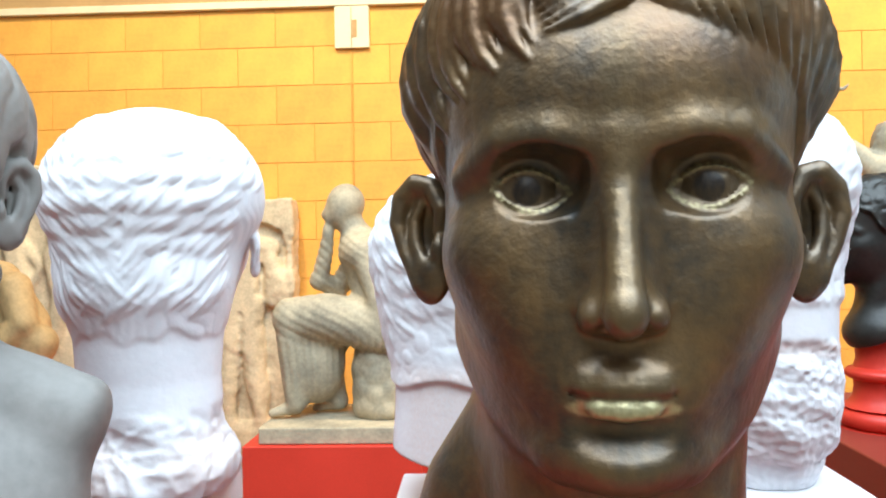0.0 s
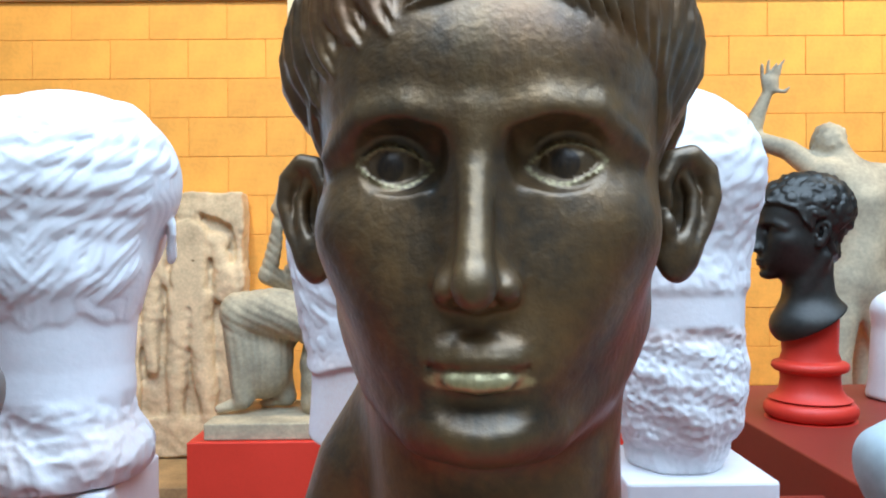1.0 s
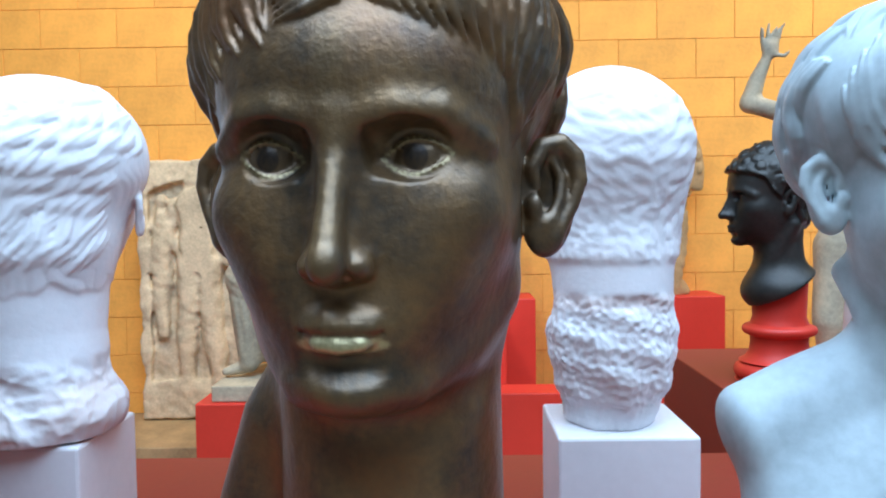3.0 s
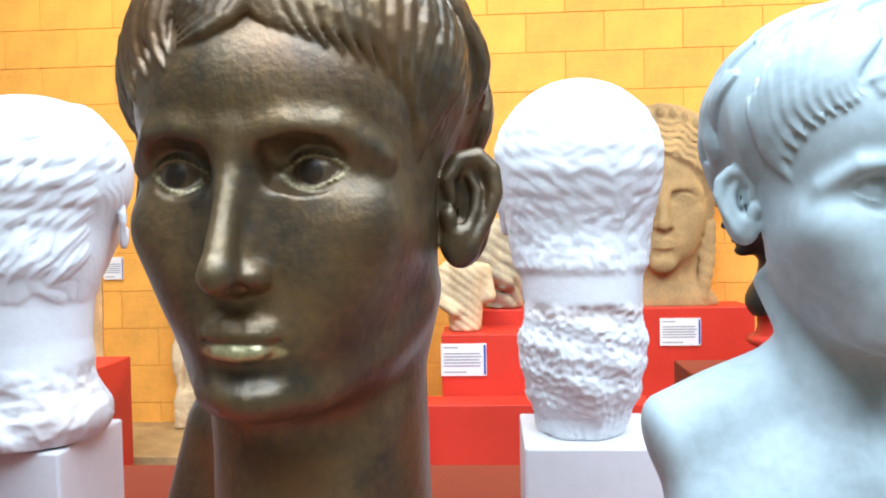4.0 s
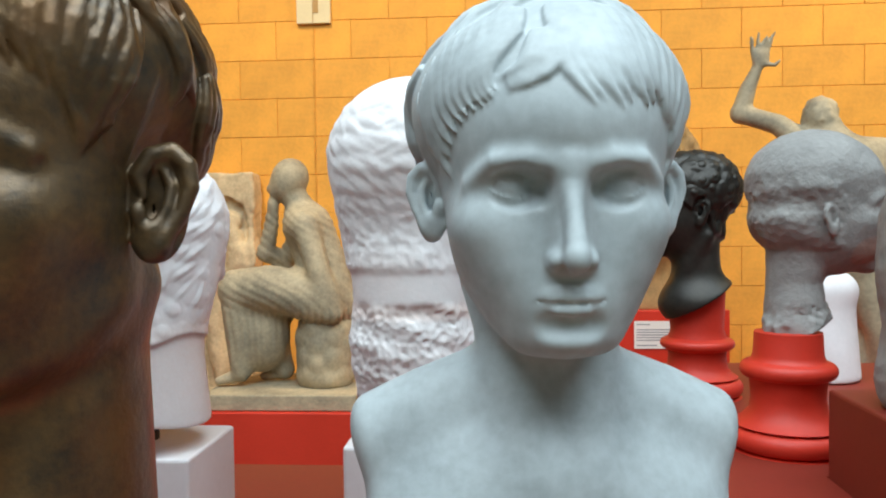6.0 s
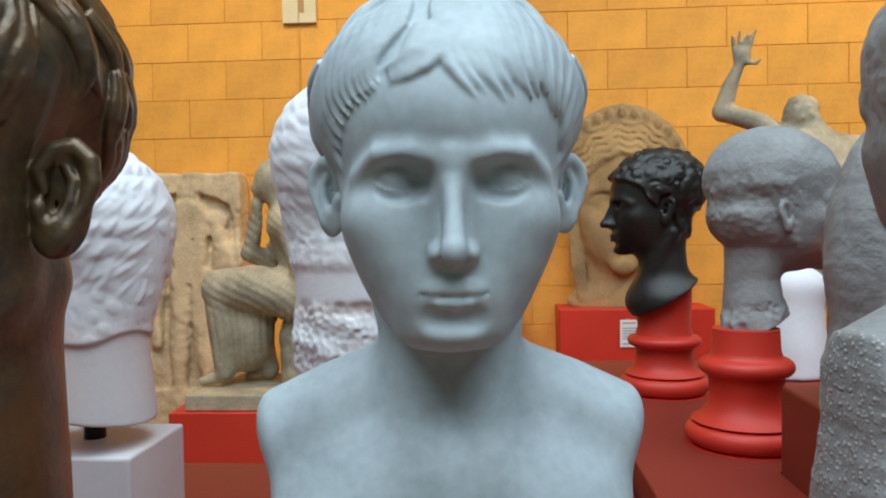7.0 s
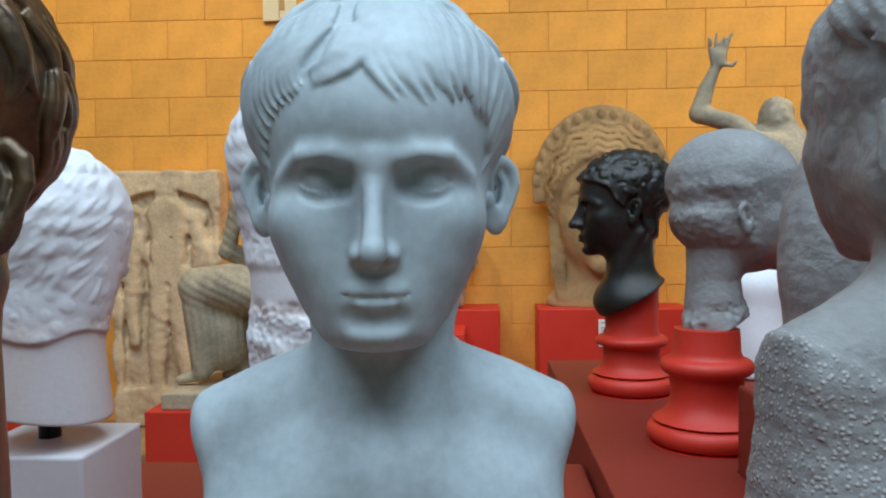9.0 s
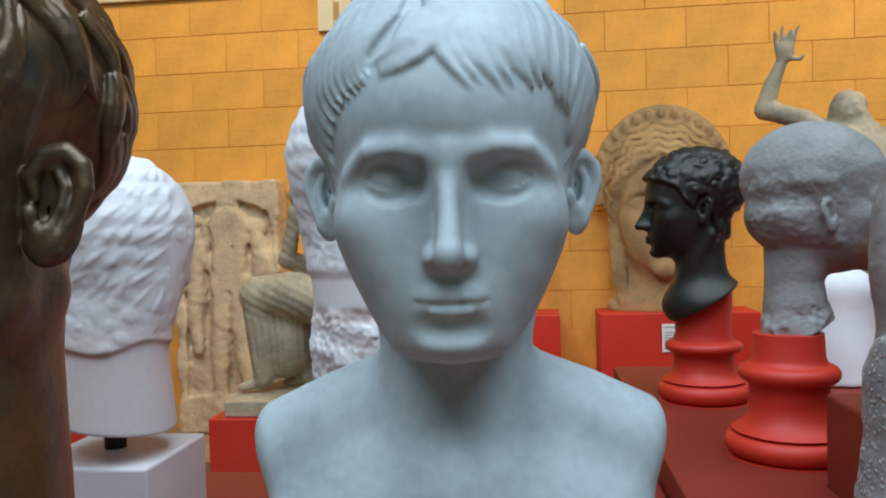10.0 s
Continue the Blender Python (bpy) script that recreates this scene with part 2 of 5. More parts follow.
class Clay:
    def __init__(self, P):
        self.cells = None
        self.P = P.astype(np.float32)
        self.d = np.full(len(P), 50.0, np.float32)
        self.CELL = max(1.2, float(np.ptp(self.P, axis=0).max()) / 40)
        self.X, self.Y, self.Z = (np.ascontiguousarray(self.P[:, i]) for i in range(3))

    def blend(self, idx, b, k, sub):
        a = self.d[idx]
        if sub:
            h = np.maximum(k - np.abs(a + b), 0) / k
            self.d[idx] = np.maximum(a, -b) + h * h * k * 0.25
        else:
            h = np.maximum(k - np.abs(a - b), 0) / k
            self.d[idx] = np.minimum(a, b) - h * h * k * 0.25

    def near(self, lo, hi):
        """Indices of the points in a box, found by way of cells."""
        if self.cells is None:
            q = np.floor(self.P / self.CELL).astype(np.int64)
            self.q0 = q.min(0)
            q -= self.q0
            self.dim = q.max(0) + 1
            key = (q[:, 0] * self.dim[1] + q[:, 1]) * self.dim[2] + q[:, 2]
            self.cells = np.argsort(key, kind="stable")
            self.start = np.searchsorted(key[self.cells], np.arange(int(self.dim.prod()) + 1))
        a = np.maximum(np.floor(np.array(lo) / self.CELL).astype(np.int64) - self.q0, 0)
        b = np.minimum(np.floor(np.array(hi) / self.CELL).astype(np.int64) - self.q0, self.dim - 1)
        if (b < a).any():
            return np.zeros(0, np.int64)
        runs = []
        for x in range(a[0], b[0] + 1):
            for y in range(a[1], b[1] + 1):
                k = (x * self.dim[1] + y) * self.dim[2]
                u, v = self.start[k + a[2]], self.start[k + b[2] + 1]
                if v > u:
                    runs.append(self.cells[u:v])
        if not runs:
            return np.zeros(0, np.int64)
        i = np.concatenate(runs)
        i = i[np.abs(self.Z[i] - (lo[2] + hi[2]) / 2) < (hi[2] - lo[2]) / 2]
        i = i[np.abs(self.Y[i] - (lo[1] + hi[1]) / 2) < (hi[1] - lo[1]) / 2]
        return i[np.abs(self.X[i] - (lo[0] + hi[0]) / 2) < (hi[0] - lo[0]) / 2]

    def ell(self, c, r, k=0.5, sub=False, axes=None, sym=False, far=False):
        for s in ((1, -1) if sym else (1,)):
            cc = np.array((c[0] * s, c[1], c[2]), np.float32)
            R = max(r) + k + 1.5
            idx = np.arange(len(self.P)) if far else self.near(cc - R, cc + R)
            if not len(idx):
                continue
            Q = self.P[idx] - cc
            if axes is not None:
                A = np.array(axes, np.float32)
                if s < 0:
                    A = A * np.array((-1, 1, 1), np.float32)
                Q = Q @ A.T
            r_ = np.array(r, np.float32)
            k0 = np.sqrt(((Q / r_) ** 2).sum(1)) + 1e-6
            k1 = np.sqrt(((Q / r_ ** 2) ** 2).sum(1)) + 1e-6
            self.blend(idx, k0 * (k0 - 1) / k1, k, sub)
        return self

    def chain(self, pts, rad, k=0.3, sub=False, sym=False, far=False, reach=1.2):
        for s in ((1, -1) if sym else (1,)):
            p = np.array(pts, np.float32) * np.array((s, 1, 1), np.float32)
            r = np.array(rad if hasattr(rad, "__len__") else [rad] * len(p), np.float32)
            R = r.max() + k + reach
            idx = np.arange(len(self.P)) if far else self.near(p.min(0) - R, p.max(0) + R)
            if not len(idx):
                continue
            Q = self.P[idx]
            best = np.full(len(idx), 99.0, np.float32)
            for a, b, ra, rb in zip(p, p[1:], r, r[1:]):
                e = b - a
                t = np.clip(((Q - a) @ e) / max(float(e @ e), 1e-9), 0, 1)
                best = np.minimum(best, np.sqrt(((Q - a - t[:, None] * e) ** 2).sum(1)) - (ra + (rb - ra) * t))
            self.blend(idx, best, k, sub)
        return self

    def cut(self, normal, offset, k=0.2):
        """Keeps what lies below the plane."""
        n = np.array(normal, np.float32)
        n /= np.linalg.norm(n)
        b = self.P @ n - offset
        h = np.maximum(k - np.abs(self.d - b), 0) / k
        self.d = np.maximum(self.d, b) + h * h * k * 0.25
        return self

    def push_on(self, mask, height):
        """Raises the form by height(points), weighed by the mask, where there is any."""
        i = np.nonzero((mask > 0.002) & (np.abs(self.d) < 3))[0]
        if len(i):
            self.d[i] -= mask[i] * height(self.P[i]).astype(np.float32)
        return self

    def push(self, amount):
        self.d = self.d - amount.astype(np.float32)
        return self


def carve(fn, lo, hi, h):
    lo, hi = np.array(lo, float), np.array(hi, float)
    m = np.ceil((hi - lo) / (4 * h)).astype(int) + 1
    g = np.stack(np.meshgrid(*[np.arange(k) for k in m], indexing="ij"), -1).reshape(-1, 3)
    dc = fn(lo + (4 * g + 1.5) * h).d
    D = np.repeat(np.repeat(np.repeat(dc.reshape(m), 4, 0), 4, 1), 4, 2)
    act = g[np.abs(dc) < 4 * h * 1.1 + 0.25]
    o = np.stack(np.meshgrid(*[np.arange(4)] * 3, indexing="ij"), -1).reshape(-1, 3)
    ijk = (act[:, None, :] * 4 + o[None]).reshape(-1, 3)
    D[ijk[:, 0], ijk[:, 1], ijk[:, 2]] = fn(lo + ijk * h).d
    D[0], D[-1], D[:, 0], D[:, -1], D[:, :, 0], D[:, :, -1] = 9, 9, 9, 9, 9, 9
    s = D < 0
    c = s[:-1, :-1, :-1].astype(np.int8)
    tot = np.zeros_like(c)
    for a in (0, 1):
        for b in (0, 1):
            for e in (0, 1):
                tot += s[a:s.shape[0] - 1 + a, b:s.shape[1] - 1 + b, e:s.shape[2] - 1 + e]
    cell = np.argwhere((tot > 0) & (tot < 8))
    index = np.full(c.shape, -1, np.int64)
    index[cell[:, 0], cell[:, 1], cell[:, 2]] = np.arange(len(cell))
    acc, cnt = np.zeros((len(cell), 3)), np.zeros(len(cell))
    corners = [(a, b, e) for a in (0, 1) for b in (0, 1) for e in (0, 1)]
    val = {q: D[cell[:, 0] + q[0], cell[:, 1] + q[1], cell[:, 2] + q[2]] for q in corners}
    for q in corners:
        for axis in range(3):
            if q[axis] == 0:
                p = tuple(1 if i == axis else q[i] for i in range(3))
                va, vb = val[q], val[p]
                hit = (va < 0) != (vb < 0)
                t = np.where(hit, va / np.where(hit, va - vb, 1), 0)
                pos = np.tile(np.array(q, float), (len(cell), 1))
                pos[:, axis] = t
                acc[hit] += pos[hit]
                cnt[hit] += 1
    V = lo + (cell + acc / cnt[:, None]) * h
    # pull the skin onto the form
    e = h * 0.5
    K = np.array([(1, 1, 1), (1, -1, -1), (-1, 1, -1), (-1, -1, 1)], float)
    ds = [fn(V + e * k).d for k in K]
    G = sum(d[:, None] * k for d, k in zip(ds, K)) / (4 * e)
    step = (sum(ds) / 4)[:, None] * G / np.maximum((G ** 2).sum(1), 0.3)[:, None]
    V = V - np.clip(step, -0.6 * h, 0.6 * h)
    faces = []
    for axis in range(3):
        u, w = (axis + 1) % 3, (axis + 2) % 3
        a = [slice(1, -1)] * 3
        b = [slice(1, -1)] * 3
        a[axis], b[axis] = slice(0, -1), slice(1, None)
        sa, sb = s[tuple(a)], s[tuple(b)]
        at = np.argwhere(sa != sb)
        flip = sb[at[:, 0], at[:, 1], at[:, 2]]
        base = at.copy()
        base[:, u] += 1
        base[:, w] += 1
        quad = []
        for du, dw in ((-1, -1), (0, -1), (0, 0), (-1, 0)):
            q = base.copy()
            q[:, u] += du
            q[:, w] += dw
            quad.append(index[q[:, 0], q[:, 1], q[:, 2]])
        quad = np.stack(quad, 1)
        quad[flip] = quad[flip][:, ::-1]
        faces.append(quad)
    F = np.concatenate(faces)
    return V, F[(F >= 0).all(1)]


def statue(name, fn, lo, hi, h, place, scale, mat, label, category="statue", marks=None, group=""):
    """A statue in one mesh. fn works in centimetres; scale: metres for a centimetre; marks: float attributes for wear."""
    V, F = carve(fn, lo, hi, h)
    me = bpy.data.meshes.new(name)
    me.vertices.add(len(V))
    me.vertices.foreach_set("co", (V * scale).astype(np.float32).ravel())
    me.loops.add(F.size)
    me.loops.foreach_set("vertex_index", F.astype(np.int32).ravel())
    me.polygons.add(len(F))
    me.polygons.foreach_set("loop_start", np.arange(0, F.size, 4, dtype=np.int32))
    me.update(calc_edges=True)
    me.shade_smooth()
    me.materials.append(mat)
    for key, f in (marks or {}).items():
        at = me.attributes.new(key, "FLOAT", "POINT")
        at.data.foreach_set("value", np.clip(f(V), 0, 1).astype(np.float32))
    ob = new(name, me)
    ob.matrix_world = place
    return tagged(ob, label, category, group)


# ---- heads; face towards -y, eye line at z = 0, life size in centimetres ----


def ear(c, x, y, z, size=1.0, flare=55, lean=8):
    f, t = radians(flare), radians(lean)
    out = np.array((math.sin(f), math.cos(f), 0))
    nor = np.array((math.cos(f), -math.sin(f), 0))
    up = np.array((0, math.sin(t), math.cos(t)))
    o = np.array((x, y, z), float)

    def at(u, v, w=0.0):
        return o + size * (u * out + 0.9 * v * up + w * nor)
    c.ell(at(0.85, -0.1, -0.25), (1.5 * size, 0.42 * size, 2.8 * size), 0.3, axes=(out, nor, up), sym=True)
    c.ell(at(1.05, 0.7, 0.35), (1.1 * size, 0.7 * size, 1.9 * size), 0.25, True, axes=(out, nor, up), sym=True)
    c.ell(at(0.65, -0.3, 0.45), (0.9 * size, 0.95 * size, 1.2 * size), 0.25, True, axes=(out, nor, up), sym=True)
    c.chain([at(0.15, 0.4, 0.1), at(-0.2, 1.6, 0.15), at(0.4, 2.75, 0.1), at(1.4, 3.0, 0.1), at(2.2, 2.2, 0.1), at(2.4, 0.9, 0.1), at(2.05, -0.5, 0.05), at(1.5, -1.6, 0), at(1.15, -2.3, -0.05)],
            [0.2 * size, 0.4 * size, 0.48 * size, 0.5 * size, 0.5 * size, 0.46 * size, 0.36 * size, 0.36 * size, 0.34 * size], 0.3, sym=True)
    c.chain([at(1.0, 2.0, 0), at(1.45, 1.0, 0), at(1.35, -0.2, 0.05), at(0.9, -1.25, 0.05), at(0.5, -1.5, 0.1)], [0.25 * size, 0.3 * size, 0.32 * size, 0.3 * size, 0.3 * size], 0.3, sym=True)
    c.ell(at(-0.1, -0.5, 0.2), (0.42 * size, 0.4 * size, 0.6 * size), 0.3, sym=True)
    c.ell(at(0.55, -2.25, -0.1), (0.8 * size, 0.42 * size, 0.95 * size), 0.7, axes=(out, nor, up), sym=True)


def features(c, g):
    """The face. g: a dict of the heights and widths by which faces differ."""
    nb, mo, ch = g["nose"], g["mouth"], g["chin"]
    w = g.get("wide", 1.0)
    c.ell((0, -2.0, -1.2), (6.7 * w, 6.4, -ch - 1.4), 1.6)
    c.ell((0, -3.4, ch + 4.0), (3.8 * w, 4.4, 3.6), 1.6)
    c.ell((0, -7.15, ch + 1.5), (1.95, 1.9, 1.45), 1.5)
    c.ell((4.0 * w, -5.1, -2.4), (2.1, 2.2, 1.8), 2.2, sym=True)
    c.ell((2.5, -5.2, -4.9), (2.2, 2.9, 2.8), 2.2, sym=True)
    c.ell((0, -3.4, 3.7), (6.6 * w, 6.1, 5.3), 1.6)
    c.chain([(0.9, -8.75, 1.5), (2.6, -8.6, 1.75), (4.5, -7.6, 1.6), (5.8 * w, -6.0, 0.6)], [0.3, 0.34, 0.34, 0.3], 1.6, sym=True)
    so = g.get("socket", 1.0)
    c.ell((3.25, -9.6, 0.2), (2.45 * so, 2.7, 1.25 * so), 0.3, True, sym=True)
    c.ell((1.75, -8.8, 0.3), (0.7, 1.1, 0.75 * so), 0.7, True, sym=True)
    # nose
    c.chain([(0, -8.4, 0.8), (0, -9.0, nb * 0.5), (0, -9.5, nb + 0.95)], [0.75, 0.95, 1.25], 1.0)
    c.chain([(0, -8.9, 1.9), (0, -9.2, 0.3), (0, -10.5, nb * 0.55), (0, -11.2, nb + 0.8)], [0.6, 0.58, 0.66, 0.74], 0.8)
    c.ell((0, -11.05, nb + 0.75), (0.78, 0.8, 0.7), 0.5)
    c.ell((1.0, -9.85, nb + 0.65), (0.6, 0.95, 0.6), 0.5, sym=True)
    c.ell((0.6, -10.1, nb + 0.0), (0.32, 0.55, 0.32), 0.2, True, sym=True)
    # mouth
    c.ell((0, -7.05, mo + 0.2), (2.9, 2.0, 2.0), 1.8)
    lw = g.get("lip", 2.2)
    f = g.get("full", 1.0)
    c.chain([(0, -9.2, mo + 0.45), (0.55, -9.32, mo + 0.52), (1.3, -8.95, mo + 0.35), (lw, -7.95, mo)], [0.46 * f, 0.46 * f, 0.4 * f, 0.12], 0.3, sym=True)
    c.chain([(0, -9.15, mo - 0.55), (0.9, -9.0, mo - 0.5), (lw - 0.45, -8.2, mo - 0.2)], [0.56 * f, 0.5 * f, 0.14], 0.25, sym=True)
    c.chain([(0, -9.78, mo + 0.0), (0.6, -9.7, mo + 0.1), (1.4, -9.22, mo + 0.02), (lw + 0.15, -8.1, mo + 0.02)], [0.1, 0.1, 0.09, 0.07], 0.18, True, sym=True)
    c.chain([(-1.3, -8.85, mo - 1.45), (0, -9.2, mo - 1.5), (1.3, -8.85, mo - 1.45)], 0.55, 0.8, True)
    # eyes
    o = g.get("open", 0.75)
    c.ell((3.15, -6.70, 0), (1.55, 1.4, 1.3), 0.1, sym=True)
    c.chain([(1.72, -7.65, -0.2), (2.3, -8.05, o * 0.75), (3.2, -8.25, o), (4.1, -7.95, o * 0.7), (4.8, -7.15, -0.15)], [0.1, 0.15, 0.17, 0.15, 0.12], 0.25, sym=True)
    c.chain([(1.72, -7.65, -0.2), (2.4, -7.90, -o * 0.72 - 0.12), (3.3, -8.00, -o * 0.8 - 0.15), (4.1, -7.75, -o * 0.62 - 0.1), (4.8, -7.15, -0.15)], [0.09, 0.12, 0.13, 0.12, 0.1], 0.3, sym=True)


def eyes(c, x, y, z, R, lid, ow, up, low, rim=0.0, slant=0.1):
    """Eyeballs under lids with an almond opening."""
    for s in (1, -1):
        cc = np.array((x * s, y, z), np.float32)
        idx = c.near(cc - 2.8, cc + 2.8)
        if not len(idx):
            continue
        Q = c.P[idx] - cc
        r = np.sqrt((Q ** 2).sum(1))
        t = Q[:, 0] * s / ow
        zz = Q[:, 2] - slant * t
        slit = np.maximum(zz - up * (1 - t * t), -low * (1 - t * t) - zz) * 0.8
        slit = np.maximum(slit, Q[:, 1] + 0.2)
        shell_d = r - R - lid
        h = np.maximum(0.1 - np.abs(shell_d + slit), 0) / 0.1
        lids_d = np.maximum(shell_d, -slit) + h * h * 0.025
        if rim:
            lids_d = np.minimum(lids_d, np.hypot(slit, shell_d + 0.03) - rim)
        c.blend(idx, np.minimum(lids_d, r - R), 0.3, False)


def face(c, g):
    """A classical face with an undercut brow, worked out for the heads seen close by."""
    nb, mo, ch, w = g["nose"], g["mouth"], g["chin"], g["wide"]
    jaw = g["jaw"]
    c.ell((0, -2.0, -1.2), (6.7 * w, 6.4, -ch - 1.4), 1.6)
    c.ell((0, -3.4, ch + 4.0), (3.8 * w, 4.3, 3.6), 1.6)
    c.chain([(jaw, -0.4, ch + 5.0), (jaw - 1.2, -3.0, ch + 2.8), (2.2, -6.0, ch + 1.5)], [1.5, 1.2, 1.2], 1.8, sym=True)
    c.ell((0, -6.95, ch + 1.5), (2.15, 1.9, 1.4), 1.4)
    c.ell((4.0 * w, -5.0, -2.5), (2.2, 2.3, 1.8), 2.2, sym=True)
    c.ell((2.5, -5.0, -4.9), (2.2, 2.8, 2.8), 2.2, sym=True)
    c.ell((0, -3.4, 3.7), (6.6 * w, 6.1, 5.3), 1.6)
    b = g["brow"]
    c.chain([(0.8, -8.75, b - 0.15), (2.4, -8.8, b + 0.2), (4.2, -7.95, b + 0.15), (5.8 * w, -6.0, b - 1.0)], [0.3, 0.36, 0.36, 0.3], 1.1, sym=True)
    c.ell((3.35, -11.0, b - 1.5), (2.75, 4.2, 1.72), 0.1, True, sym=True)
    c.ell((1.55, -9.1, b - 1.5), (0.55, 1.2, 1.0), 0.5, True, sym=True)
    # nose
    c.chain([(0, -8.1, 0.4), (0, -8.5, nb * 0.45), (0, -9.0, nb + 1.0)], [0.75, 0.95, 1.1], 1.0)
    c.chain([(0, -8.75, b + 0.1), (0, -8.95, 0.2), (0, -9.8, nb * 0.4), (0, -10.55, nb + 1.15)], [0.6, 0.5, 0.54, 0.64], 0.7)
    c.ell((0, -10.6, nb + 0.66), (0.68, 0.74, 0.66), 0.5)
    c.ell((g["ala"], -9.1, nb + 0.6), (0.46, 0.85, 0.52), 0.55, sym=True)
    c.chain([(1.35, -9.4, nb + 1.7), (1.8, -9.1, nb + 1.2), (1.85, -8.8, nb + 0.5)], 0.1, 0.5, True, sym=True)
    c.ell((0.6, -9.85, nb + 0.08), (0.36, 0.62, 0.3), 0.16, True, sym=True)
    c.chain([(0, -10.5, nb + 0.3), (0, -9.2, nb + 0.06)], 0.28, 0.2)
    # mouth
    lw, f = g["lip"], g["full"]
    c.ell((0, -6.5, mo + 0.1), (2.8, 2.05, 1.9), 1.4)
    c.chain([(0, -8.66, mo + 0.46), (0.5, -8.7, mo + 0.54), (1.25, -8.42, mo + 0.38), (lw, -7.65, mo + 0.05)], [0.38 * f, 0.38 * f, 0.34 * f, 0.1], 0.5, sym=True)
    c.chain([(0, -8.98, mo + 0.26), (0.6, -8.96, mo + 0.27), (1.3, -8.62, mo + 0.19), (lw, -7.7, mo)], [0.28 * f, 0.27 * f, 0.22 * f, 0.08], 0.18, sym=True)
    c.chain([(0, -8.78, mo - 0.54), (0.8, -8.68, mo - 0.5), (lw - 0.5, -8.0, mo - 0.24)], [0.48 * f, 0.44 * f, 0.14], 0.22, sym=True)
    c.chain([(0, -9.38, mo - 0.03), (0.6, -9.3, mo + 0.02), (1.35, -8.88, mo - 0.03), (lw + 0.1, -7.9, mo)], [0.13, 0.13, 0.11, 0.05], 0.12, True, sym=True)
    c.chain([(-1.3, -8.65, mo - 1.42), (0, -9.0, mo - 1.48), (1.3, -8.65, mo - 1.42)], 0.45, 0.8, True)
    # eyes
    c.ell((3.4, -5.4, -1.9), (2.3, 1.9, 1.3), 1.6, sym=True)
    eyes(c, 3.15, g["deep"], 0, 1.3, 0.15, *g["eye"])


def snapped(base, pts, lift=0.0, centre=(0, 1.0, 3.5)):
    """Moves points along their rays from the head's middle onto its skin."""
    o = np.array(centre, np.float32)
    P = np.array(pts, np.float32) - o
    n = P / np.linalg.norm(P, axis=1)[:, None]
    t = np.full(len(P), 17.0, np.float32)
    for _ in range(26):
        t -= 0.8 * base(o + n * t[:, None]).d
    return o + n * (t + lift)[:, None]


def lock(root, tip, bow, r, n=7):
    """A crescent lock as three strands that meet at its tip: (points, radii) for each."""
    a, b = np.array(root, float), np.array(tip, float)
    side = np.cross(b - a, a + b - np.array((0, 2.0, 7.0)))
    side /= np.linalg.norm(side) + 1e-9
    t = np.linspace(0, 1, n)[:, None]
    mid = a + (b - a) * t + np.array(bow) * (np.sin(math.pi * t ** 1.3))
    out = []
    for off, k, end in ((0, 1.0, 1.0), (1, 0.72, 0.94), (-1, 0.72, 0.9)):
        p = a + (mid - a) * end + side * off * r * 0.95 * (1 - 0.75 * t ** 2)
        out.append((p, (r * k * np.minimum(1, 0.45 + 1.2 * t) * (1.02 - 0.85 * t ** 2.2))[:, 0]))
    return out


def along(line, n):
    """n points spread evenly over a polyline."""
    p = np.array(line, float)
    u = np.linspace(0, len(p) - 1, n)
    return np.stack([np.interp(u, np.arange(len(p)), p[:, i]) for i in range(3)], 1)


def dome_locks(low, r, seed, tiers=(66, 48, 30, 12, -6, -24), sweep=10, span=26):
    """Locks in tiers from the crown down to the hairline, but for the fringe."""
    rng = random.Random(seed)
    out = []
    for e in tiers:
        count = int(2 * math.pi * math.cos(radians(e)) * 9.5 / (2.3 * r))
        for i in range(count):
            a = 360 * (i + 0.5 * rng.random()) / count - 180
            if abs(a) < 78 and e < 50 or abs(a) < 105 and e < 10:
                continue
            s = 1 if a > 0 else -1
            a1, e1 = a + s * (sweep * rng.uniform(0.3, 1.3)) / max(0.35, math.cos(radians(e))), e - span * rng.uniform(0.85, 1.2)

            def at(aa, ee):
                return np.array((10 * math.sin(radians(aa)) * math.cos(radians(ee)), 1 - 10 * math.cos(radians(aa)) * math.cos(radians(ee)), 3.5 + 10 * math.sin(radians(ee))))
            p, q = at(a, e), at(a1, e1)
            if q[2] < np.interp(abs(a1), [78, 100, 120, 180], low):
                continue
            out.append(lock(p, q, (0, 0.9 * rng.uniform(0.4, 1) * (1 if rng.random() < 0.75 else -1), 0), r * rng.uniform(0.85, 1.15)))
    return out


def laid(base, locks, lift):
    """Lays the strands on the skin, with their tips close to it."""
    out = []
    sink = np.concatenate([lift * (1 - 0.75 * np.linspace(0, 1, len(p)) ** 2) for k in locks for p, _ in k])
    flat = snapped(base, np.concatenate([p for k in locks for p, _ in k]), sink)
    i = 0
    for k in locks:
        for p, r in k:
            out.append((flat[i:i + len(p)], r))
            i += len(p)
    return out


def neck(c, r, low, front=0.0, cords=1.3):
    c.chain([(0, 1.2, -4), (0, 1.6 + front, -10), (0, 2.2 + front, low)], [r + 0.6, r, r + 0.3], 1.8)
    c.chain([(5.0, 3.0, -6), (3.2, -0.6 + front, -12), (1.4, -2.4 + front, -18)], [cords, cords, cords], 1.6, sym=True)


def hairline(P, table):
    a = np.degrees(np.arctan2(np.abs(P[:, 0]), -P[:, 1]))
    return np.interp(a, [t[0] for t in table], [t[1] for t in table]).astype(np.float32)


